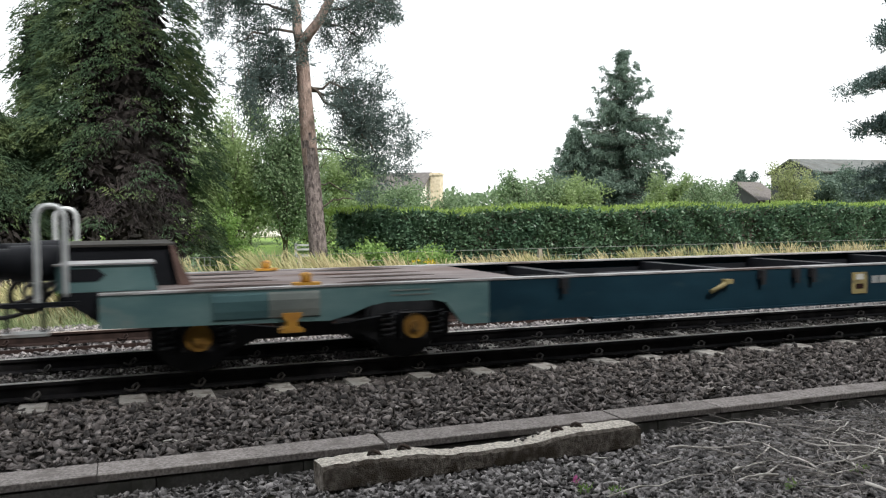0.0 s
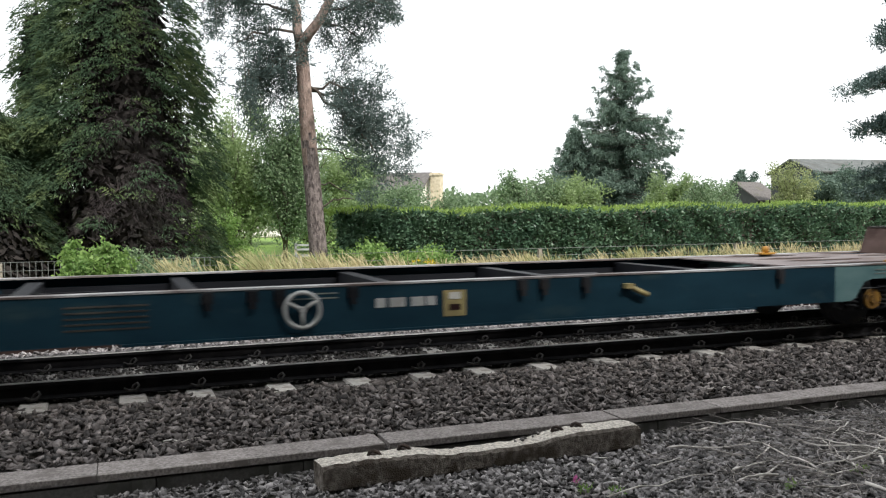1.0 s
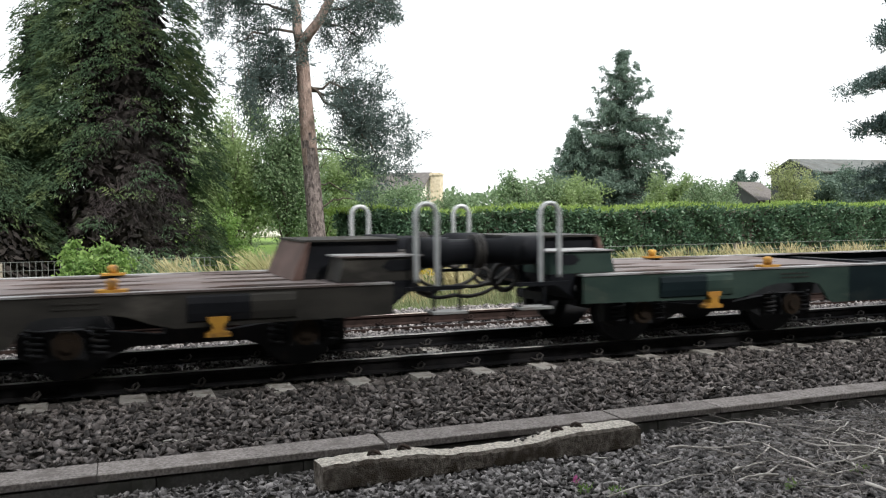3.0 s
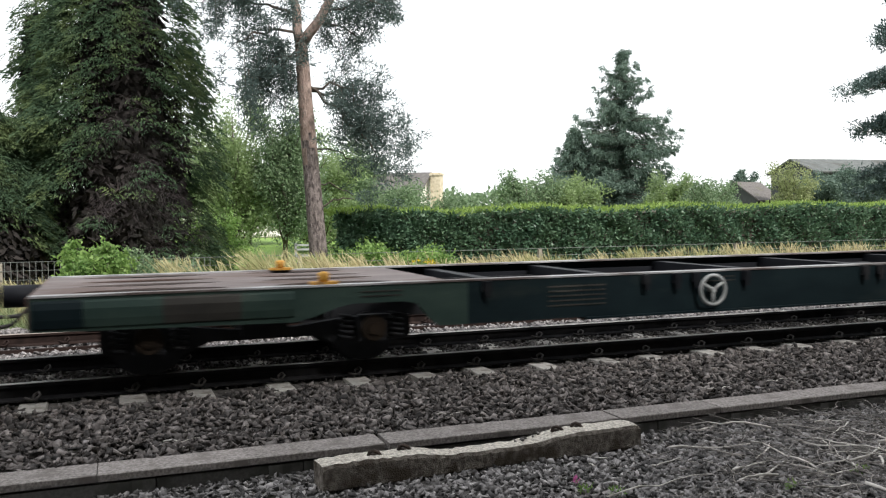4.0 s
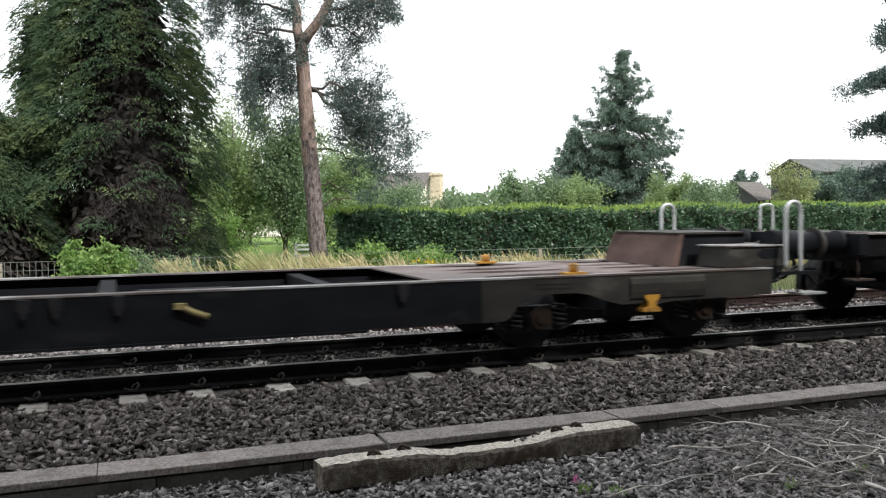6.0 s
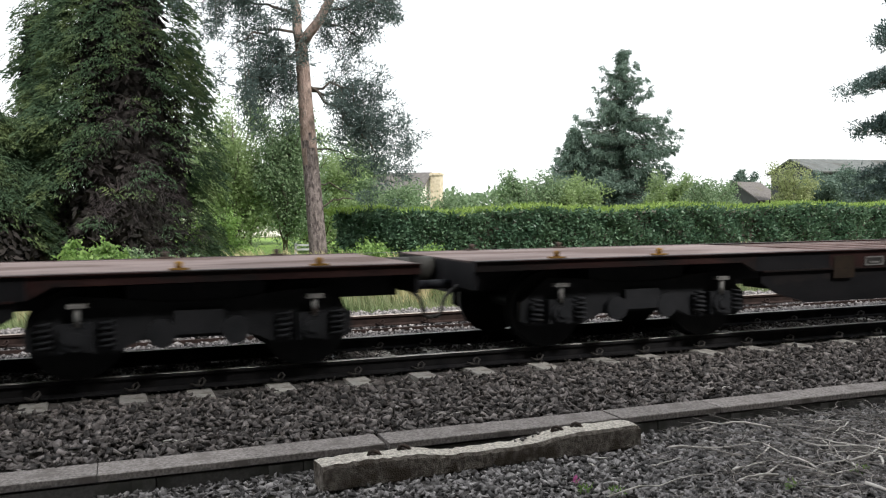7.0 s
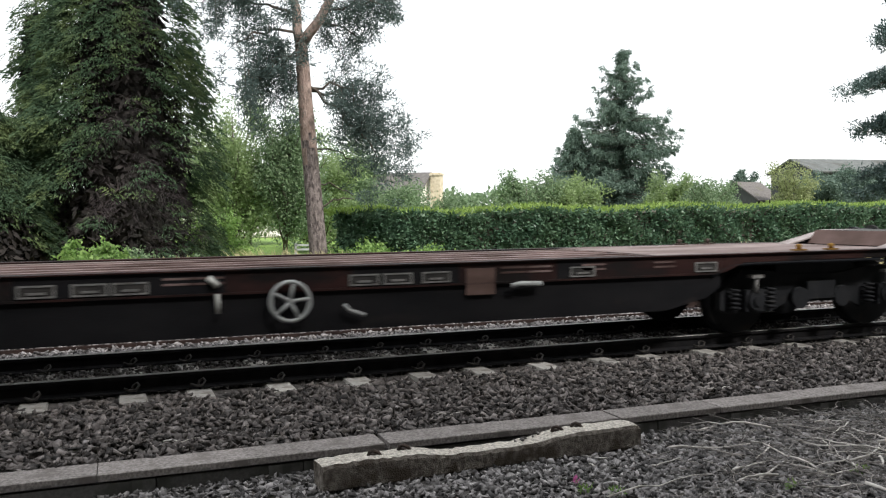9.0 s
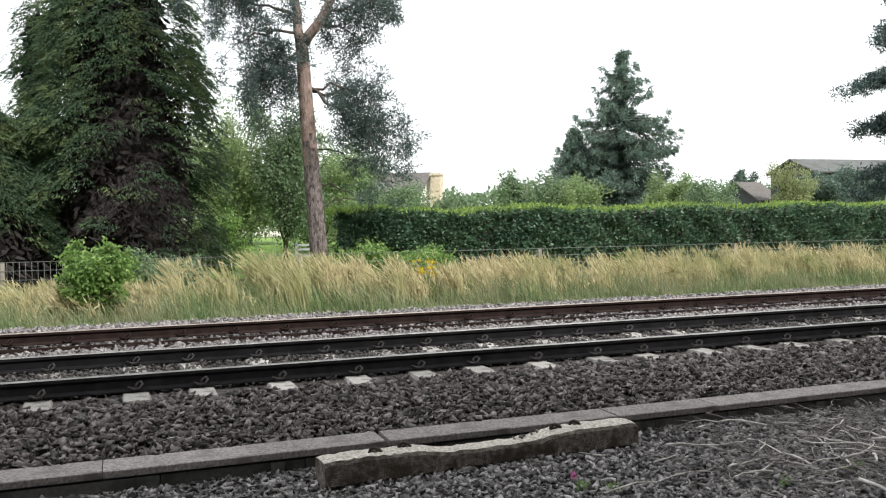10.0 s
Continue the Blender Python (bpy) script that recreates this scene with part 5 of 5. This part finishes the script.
def build_side_pine():
    """A pine beyond the edge of view: tiers of dark needles on level limbs."""
    t = thing("pine_tree", "dark pine with level tiers of needles", "tree", at=(40.6, 34, -0.2))
    rng, r = np.random.default_rng(71), random.Random(71)
    part("trunk", Shape().tube([(0, 0, 0), (0.1, 0, 7), (0, 0, 14.5)], [0.3, 0.22, 0.05], 10), BARK, t)
    br, C = Shape(), []
    for z, L, rise in ((2.5, 4.6, 0.2), (3.4, 4.8, 0.4), (5.7, 4.6, 0.9), (6.0, 3.6, 0.8), (7.7, 5.5, 1.4), (8.3, 4.2, 1.1), (10.4, 3.3, 1.2), (11.2, 2.6, 0.9), (12.6, 1.8, 0.7)):
        for k in range(6):
            a = math.pi - 0.1 + k * 0.28 + r.uniform(-0.1, 0.1)
            l = L * r.uniform(0.75, 1.0)
            pts, rad = limb((0, 0, z + rise), (math.cos(a) * l, math.sin(a) * l, z), 0.07, 0.02, int(z * 100) + k, 8, 0.05, 0.1)
            br.tube(pts, rad, 5)
            for p in pts[3:]:
                for _ in range(5):
                    C.append(p + Vector((r.gauss(0, 0.28), r.gauss(0, 0.28), r.gauss(0.05, 0.17))))
    part("branchwood", br, DARKBARK, t)["kind"] = "stuff"
    foliage("needles", needle_clumps(np.array(C), rng, 42, 0.24, 0.06, 0.0, 0.16), SIDENEEDLE, t)


build_side_pine()


def build_broadleaf(name, x, y, height, width, seed, m, label, n=2600, leaf=0.12, trunk=0.08, low=0.12, base=-0.2):
    """A round-headed tree or bush of many small leaf clumps with gaps."""
    t = thing(name, label, "bush" if "bush" in name else "tree", at=(x, y, base))
    rng, r = np.random.default_rng(seed), random.Random(seed)
    sh = Shape().tube([(0, 0, 0), (0.05, 0, height * 0.35), (0, 0.03, height * 0.8)], [trunk, trunk * 0.7, trunk * 0.2], 8)
    C = []
    for i in range(26):
        a, z = r.uniform(0, 6.28), r.uniform(low, 0.72) * height
        L = width / 2 * r.uniform(0.5, 1.0)
        p1 = Vector((math.cos(a) * L, math.sin(a) * L, min(z + r.uniform(0.1, 0.35) * height, height * 0.98)))
        pts, rad = limb((0, 0, z * 0.7), p1, trunk * 0.4, 0.008, seed * 50 + i, 6, 0.1)
        sh.tube(pts, rad, 5)
        for p in pts[2:]:
            C += [p + Vector((r.gauss(0, width * 0.06), r.gauss(0, width * 0.06), r.gauss(0, height * 0.05))) for _ in range(max(2, n // 520))]
    part("trunk", sh, DARKBARK, t)
    C = np.array(C)
    C[:, 2] = np.clip(C[:, 2], low * height * 0.6, None)
    P = np.repeat(C, 24, 0)
    P = P + rng.normal(size=P.shape) * width * 0.045
    D = rng.normal(size=P.shape) + np.array([0, 0, -0.2])
    foliage("crown", leaves(P, D, leaf * rng.uniform(0.6, 1.3, len(P)), leaf * 0.55, rng), m, t)


build_broadleaf("birch_tree", 3.9, 31, 6.6, 2.9, 81, LIME, "slender light green birch with fine hanging leaves", 4600, 0.11, 0.09, 0.1)
build_broadleaf("birch_tree", 5.5, 30, 6.0, 2.6, 82, ORCHARD, "slender grey-green birch with thin foliage", 4200, 0.11, 0.1, 0.12)
build_broadleaf("garden_tree", 7.4, 33, 4.8, 3.6, 83, LIME, "bright green garden tree behind the pine", 4200, 0.12, 0.1, 0.06)
build_broadleaf("garden_tree", 8.9, 36, 4.8, 4.2, 84, ORCHARD, "dull green garden tree beside a house", 4200, 0.13, 0.1, 0.05)
build_broadleaf("garden_tree", 11.2, 38, 3.4, 4.0, 85, ORCHARD, "low green garden tree behind the hedge", 3600, 0.13, 0.1, 0.05)
for i, (x, y, hh, ww, m, lab) in enumerate(((17.9, 36, 3.65, 2.8, ORCHARD, "open-headed green fruit tree behind the hedge"), (20.4, 36, 3.2, 3.0, LIME, "light green fruit tree behind the hedge"),
                                             (15.8, 44, 2.9, 4.4, ORCHARD, "green garden bush behind the hedge"), (25.5, 36, 3.4, 2.5, LIME, "light green fruit tree behind the hedge"),
                                             (28.5, 37, 3.5, 3.6, ORCHARD, "rounded green garden tree behind the hedge"), (30.8, 39, 2.9, 3.0, ORCHARD, "green garden bush behind the hedge"),
                                             (39.0, 42, 4.5, 3.0, YELLOWG, "yellowing sparse garden tree beside a barn"), (43.0, 43, 4.3, 4.2, SPRUCE, "dark green garden tree beside a barn"),
                                             (13.4, 46, 2.8, 5.0, ORCHARD, "green garden bush behind the hedge"), (23.3, 46, 2.6, 5.0, LIME, "green garden bush behind the hedge"),
                                             (46.8, 44, 4.4, 4.8, SPRUCE, "dark green garden tree beside a barn"))):
    build_broadleaf("garden_tree" if hh > 3 else "garden_bush", x, y, hh, ww, 90 + i, m, lab, 1600 if m is YELLOWG else 5600 if m is SPRUCE else 3400, 0.18 if m is SPRUCE else 0.14, 0.08, 0.03)
build_broadleaf("garden_tree", 84.7, 100, 7.4, 3.8, 117, SPRUCE, "round dark tree beyond the garden roofs", 4200, 0.3, 0.12, 0.2)
build_broadleaf("garden_bush", 2.6, 27.5, 1.7, 2.4, 110, BRAMBLE, "green garden bush at the edge of a lawn", 3000, 0.1, 0.04, 0.03)
build_broadleaf("garden_tree", 1.6, 42, 5.4, 6.0, 111, LIME, "bright garden tree beyond a lawn", 4600, 0.16, 0.12, 0.25)
build_broadleaf("garden_tree", 6.3, 44, 4.6, 6.0, 112, LIME, "bright garden tree beyond a lawn", 4600, 0.16, 0.12, 0.2)
build_broadleaf("bramble_bush", -0.45, 16.4, 1.5, 1.25, 113, BRAMBLE, "fresh green bramble bush growing through the fence", 2100, 0.085, 0.02, 0.03, -0.38)
build_broadleaf("bramble_bush", 6.2, 19.0, 1.0, 2.2, 114, BRAMBLE, "green nettles and brambles below the hedge", 4200, 0.09, 0.02, 0.03, -0.35)
build_broadleaf("bramble_bush", 5.0, 19.4, 0.95, 1.8, 115, BRAMBLE, "green brambles at the foot of a pine", 3000, 0.08, 0.02, 0.03, -0.35)
build_broadleaf("bramble_bush", 0.9, 18.6, 1.15, 1.7, 116, ORCHARD, "dull green brambles along the fence", 3000, 0.08, 0.02, 0.03, -0.35)


def build_ragwort():
    t = thing("ragwort", "yellow-flowered ragwort in the verge grass", "wild flower", at=(5.86, 16.5, -0.36))
    r, rng, sh, C = random.Random(6), np.random.default_rng(6), Shape(), []
    for i in range(14):
        a, l = r.uniform(0, 6.28), r.uniform(0.05, 0.3)
        p = Vector((math.cos(a) * l, math.sin(a) * l, r.uniform(0.6, 0.88)))
        sh.tube([(0, 0, 0), p * 0.55, p], 0.006, 4)
        C += [p + Vector((r.gauss(0, 0.05), r.gauss(0, 0.05), r.gauss(0, 0.015))) for _ in range(6)]
    part("stems", sh, POSTW, t)
    C = np.array(C)
    foliage("flower_heads", sprays(C, np.tile([0, 0, 1.0], (len(C), 1)), rng, 5, 0.03, 0.03, 1.0), FLOWER, t)
    L = np.stack([rng.normal(size=300) * 0.12, rng.normal(size=300) * 0.12, rng.uniform(0.05, 0.6, 300)], 1)
    foliage("leaves", leaves(L, rng.normal(size=(300, 3)), 0.1, 0.035, rng), BRAMBLE, t)


build_ragwort()


def build_fence():
    """Stock fence: timber posts, line wires and upright wires."""
    f = thing("wire_fence", "old wire stock fence on grey timber posts", "fence")
    for i in range(6):
        x = -2.13 + i * 5.84
        part("post", Shape().box(x - 0.045, x + 0.045, 18.46, 18.55, -0.4, 0.6).box(x - 0.035, x + 0.035, 18.47, 18.54, 0.6, 0.62), POSTW, f)
    for z in (0.62, 0.45, 0.27, 0.1, -0.08):
        part("line_wire", Shape().cyl((-5, 18.45, z), (26, 18.45, z), 0.006, 5), WIRE, f)
    for i in range(62):
        x = -4.9 + i * 0.11
        part("upright_wire", Shape().cyl((x, 18.44, -0.3), (x, 18.44, 0.62), 0.0045, 4), WIRE, f)


build_fence()

# houses beyond the gardens
RENDERW = mat("pale_render", (0.62, 0.6, 0.54), (0.72, 0.7, 0.64), 3, 0.9, 0.3, 40, c3=(0.5, 0.48, 0.43), s3=0.7)
ROOFT = mat("grey_roof_tiles", (0.09, 0.083, 0.08), (0.145, 0.135, 0.128), 5, 0.9, 0.6, 12, c3=(0.105, 0.1, 0.08), s3=0.8, spec=0.2, dist=0.03)
STONE = mat("buff_stone", (0.5, 0.42, 0.3), (0.68, 0.6, 0.46), 5, 0.9, 0.6, 16, c3=(0.4, 0.33, 0.24), s3=3, dist=0.02)
TIN = mat("grey_corrugated_roof", (0.085, 0.092, 0.09), (0.125, 0.132, 0.128), 2, 0.8, 0.6, 10, c3=(0.075, 0.075, 0.07), s3=0.5, spec=0.2, dist=0.03)
DARKWOOD = mat("dark_stained_boards", (0.035, 0.04, 0.04), (0.06, 0.065, 0.065), 4, 0.85, 0.4, 20, stretch=(4, 4, 0.4))
PANE = mat("dark_window_glass", (0.03, 0.035, 0.04), (0.05, 0.055, 0.06), 3, 0.1, 0.0)


def house(name, x, y, w, d, eave, ridge, wall_m, roof_m, label, along="x", rot=0.0):
    h = thing(name, label, "house" if "house" in name else "barn", at=(x, y, 0))
    h.rotation_euler = (0, 0, radians(rot))
    prof = [(-d / 2, -0.4), (d / 2, -0.4), (d / 2, eave), (0, ridge - 0.12), (-d / 2, eave)]
    part("wall", Shape().cross(prof, -w / 2, w / 2), wall_m, h)
    for k in (-1, 1):
        q = [(0, ridge - 0.1), (k * (d / 2 + 0.4), eave - 0.28), (k * (d / 2 + 0.4), eave - 0.12), (0, ridge + 0.06)]
        part("roof", Shape().cross(q if k < 0 else q[::-1], -w / 2 - 0.35, w / 2 + 0.35), roof_m, h)
    return h


h1 = house("house", 19.05, 62, 6.6, 7.0, 2.5, 4.5, RENDERW, ROOFT, "pale rendered house with grey roof and buff stone chimney", rot=-38)
part("chimney", Shape().box(3.66, 4.4, -0.4, 0.4, -0.4, 4.5).box(3.6, 4.46, -0.46, 0.46, 4.3, 4.42), STONE, h1, "buff stone chimney")
for x in (-1.6, 0.8):
    wn = part("window", Shape().box(x - 0.5, x + 0.5, -3.54, -3.46, 0.9, 2.0), WHITEP, h1)
    part("pane", Shape().box(x - 0.42, x + 0.42, -3.56, -3.545, 0.98, 1.92), PANE, wn)
h2 = house("house", 71.5, 84, 4.5, 6.0, 2.8, 4.9, DARKWOOD, ROOFT, "low dark outbuilding with brown tiled roof", rot=15)
h3 = house("house", 8.0, 58, 7.0, 6.0, 2.6, 3.9, RENDERW, ROOFT, "pale rendered bungalow behind garden trees", rot=5)
for x in (-2, 0.5, 2.4):
    wn = part("window", Shape().box(x - 0.5, x + 0.5, -3.04, -2.96, 0.9, 2.0), WHITEP, h3)
    part("pane", Shape().box(x - 0.42, x + 0.42, -3.06, -3.045, 0.98, 1.92), PANE, wn)
barn = house("barn", 83.9, 74, 28.0, 7.0, 5.75, 7.1, DARKWOOD, TIN, "dark boarded barn with pale grey corrugated roof", rot=-4)

# bench on the lawn
bench = thing("garden_bench", "pale weathered garden bench on a lawn", "bench", at=(5.75, 27.5, -0.28))
for z in (0.42, 0.62, 0.76):
    part("slat", Shape().box(-0.4, 0.4, -0.03 if z > 0.5 else -0.22, 0.02 if z > 0.5 else 0.2, z, z + 0.06), GREYP, bench)
for x in (-0.36, 0.36):
    part("leg", Shape().box(x - 0.03, x + 0.03, -0.2, 0.02, 0, 0.42).box(x - 0.03, x + 0.03, -0.03, 0.02, 0.42, 0.85), GREYP, bench)
LAWN = mat("bright_lawn", (0.11, 0.2, 0.035), (0.19, 0.29, 0.06), 4, 0.9, 0.8, 40, dist=0.03)
lawn = Shape()
lawn.add([(-2, 24.2, -0.27), (14, 24.2, -0.27), (20, 52, 0.12), (-6, 52, 0.12)], [(0, 1, 2, 3)])
tagged(part("lawn", lawn, LAWN), "bright mown garden lawn", "lawn", kind="structure")


# far tree line
def build_far_woods():
    rng = np.random.default_rng(99)
    n = 26000
    x = rng.uniform(-20, 190, n)
    y = rng.uniform(118, 130, n)
    top = 4.3 + 1.0 * np.sin(x * 0.13) + 0.8 * np.sin(x * 0.41 + 2) + 0.5 * np.sin(x * 0.97)
    P = np.stack([x, y, rng.uniform(0, 1, n) ** 0.6 * top], 1)
    me = quads("far_woods", leaves(P, rng.normal(size=(n, 3)), rng.uniform(0.5, 1.1, n), 0.55, rng))
    me.materials.append(ORCHARD)
    tagged(new("far_woods", me), "distant line of green trees", "woods", kind="stuff")


build_far_woods()


def build_rear_screen():
    """Tall tree screen, added unseen behind the camera to close the place and shade the near track."""
    rng = np.random.default_rng(98)
    n = 60000
    x = rng.uniform(-70, 80, n)
    top = 15.2 + 1.2 * np.sin(x * 0.35) + 0.9 * np.sin(x * 0.9 + 1) + 0.6 * np.sin(x * 2.3)
    P = np.stack([x, rng.uniform(-6.5, -2.6, n), -0.4 + rng.uniform(0, 1, n) * (top + 0.4)], 1)
    # Opaque box inside the leaves, added to stop sun leaking through.
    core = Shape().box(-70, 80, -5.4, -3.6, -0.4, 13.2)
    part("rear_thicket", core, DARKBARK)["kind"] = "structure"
    me = quads("rear_leaf_screen", leaves(P, rng.normal(size=(n, 3)), rng.uniform(0.35, 0.8, n), 0.34, rng))
    me.materials.append(CYPRESS)
    tagged(new("rear_leaf_screen", me), "added unseen belt of tall green trees shading the near track", "trees", kind="stuff")


build_rear_screen()


# ---- foreground litter ----
def build_twigs():
    r = random.Random(12)
    b = thing("brushwood", "heap of dead grey cut twigs lying on the gravel", "brushwood")
    small = Shape()

    def stick(p, a, L, r0, depth, big):
        """A crooked stick with side shoots; big ones are parts of their own."""
        sh = Shape() if big else small
        n, pts = 7, []
        for k in range(n):
            pts.append(p.copy())
            a += r.uniform(-0.42, 0.42) if r.random() < 0.6 else r.uniform(-0.1, 0.1)
            p = p + Vector((math.cos(a), math.sin(a), r.uniform(-0.16, 0.18))) * L / (n - 1)
            p.z = min(max(p.z, -0.455), -0.28)
        sh.tube(pts, [r0 * (1 - 0.1 * k) for k in range(n)], 6)
        if big:
            part("stick", sh, TWIG, b)
        if depth:
            for k in r.sample(range(1, n - 1), 3 if big else 2):
                stick(pts[k], a + r.choice((-1, 1)) * r.uniform(0.5, 1.1), L * r.uniform(0.3, 0.6), r0 * 0.5, depth - 1, False)

    for i in range(330):
        y = r.uniform(4.3, 6.2)
        x = y * (0.7 + 0.48 * r.random() ** 0.6)
        big = i % 11 == 0
        stick(Vector((x, y, r.uniform(-0.45, -0.36))), r.uniform(0, 6.28), r.uniform(0.3, 0.75) if big else r.uniform(0.12, 0.6), r.uniform(0.007, 0.013) if big else r.uniform(0.002, 0.0045), 2 if big else 1, big)
    for x, y, a, L in ((3.55, 5.75, 1.9, 0.22), (3.75, 5.45, 0.3, 0.34), (3.05, 4.95, 0.15, 0.8), (3.35, 5.6, 1.7, 0.15)):
        stick(Vector((x, y, -0.44)), a, L, 0.008, 0, True)
    part("twig_litter", small, FINETWIG, b)["kind"] = "stuff"
    c = thing("fallen_twig", "thin pale dead twig lying on the ballast", "twig")
    for j, (x, y) in enumerate(((2.55, 6.95), (0.3, 6.95), (5.4, 6.9), (6.2, 7.0), (4.6, 7.2))):
        pts = [(x + k * 0.07, y + 0.02 * math.sin(k * 1.7 + j), -0.27 + 0.012 * math.sin(k * 2.3)) for k in range(5)]
        part("twig", Shape().tube(pts, [0.007, 0.006, 0.006, 0.005, 0.003], 5), TWIG, c)


build_twigs()


def build_weeds():
    rng = np.random.default_rng(8)
    for i, (x, y, fl) in enumerate(((2.98, 5.12, True), (4.35, 4.66, False), (5.1, 4.75, False), (3.15, 5.0, False), (6.9, 5.4, False))):
        t = thing("weed", "small fresh green weed in the gravel" + (" with a pink flower" if fl else ""), "weed", "weeds in the gravel", at=(x, y, -0.46))
        n = 34
        P = rng.normal(size=(n, 3)) * np.array([0.03, 0.03, 0.012]) + np.array([0, 0, 0.03])
        foliage("leaves", leaves(P, rng.normal(size=(n, 3)) + np.array([0, 0, 0.8]), rng.uniform(0.025, 0.05, n), 0.012, rng), BRAMBLE, t)
        if fl:
            F = rng.normal(size=(24, 3)) * 0.012 + np.array([-0.06, 0.02, 0.1])
            foliage("flower", leaves(F, rng.normal(size=(24, 3)), 0.025, 0.014, rng), PINKFLOWER, t, "pink flower head")
            part("stem", Shape().tube([(0, 0, 0), (-0.03, 0.01, 0.06), (-0.06, 0.02, 0.1)], 0.003, 4), BRAMBLE, t)


build_weeds()


def motions():
    """The train runs through at a steady speed."""
    for w, c0 in TRAIN:
        walk(w, [(0, pose(c0, YC, 0)), (10.0, pose(c0 - SPEED * 10.0, YC, 0))])


motions()
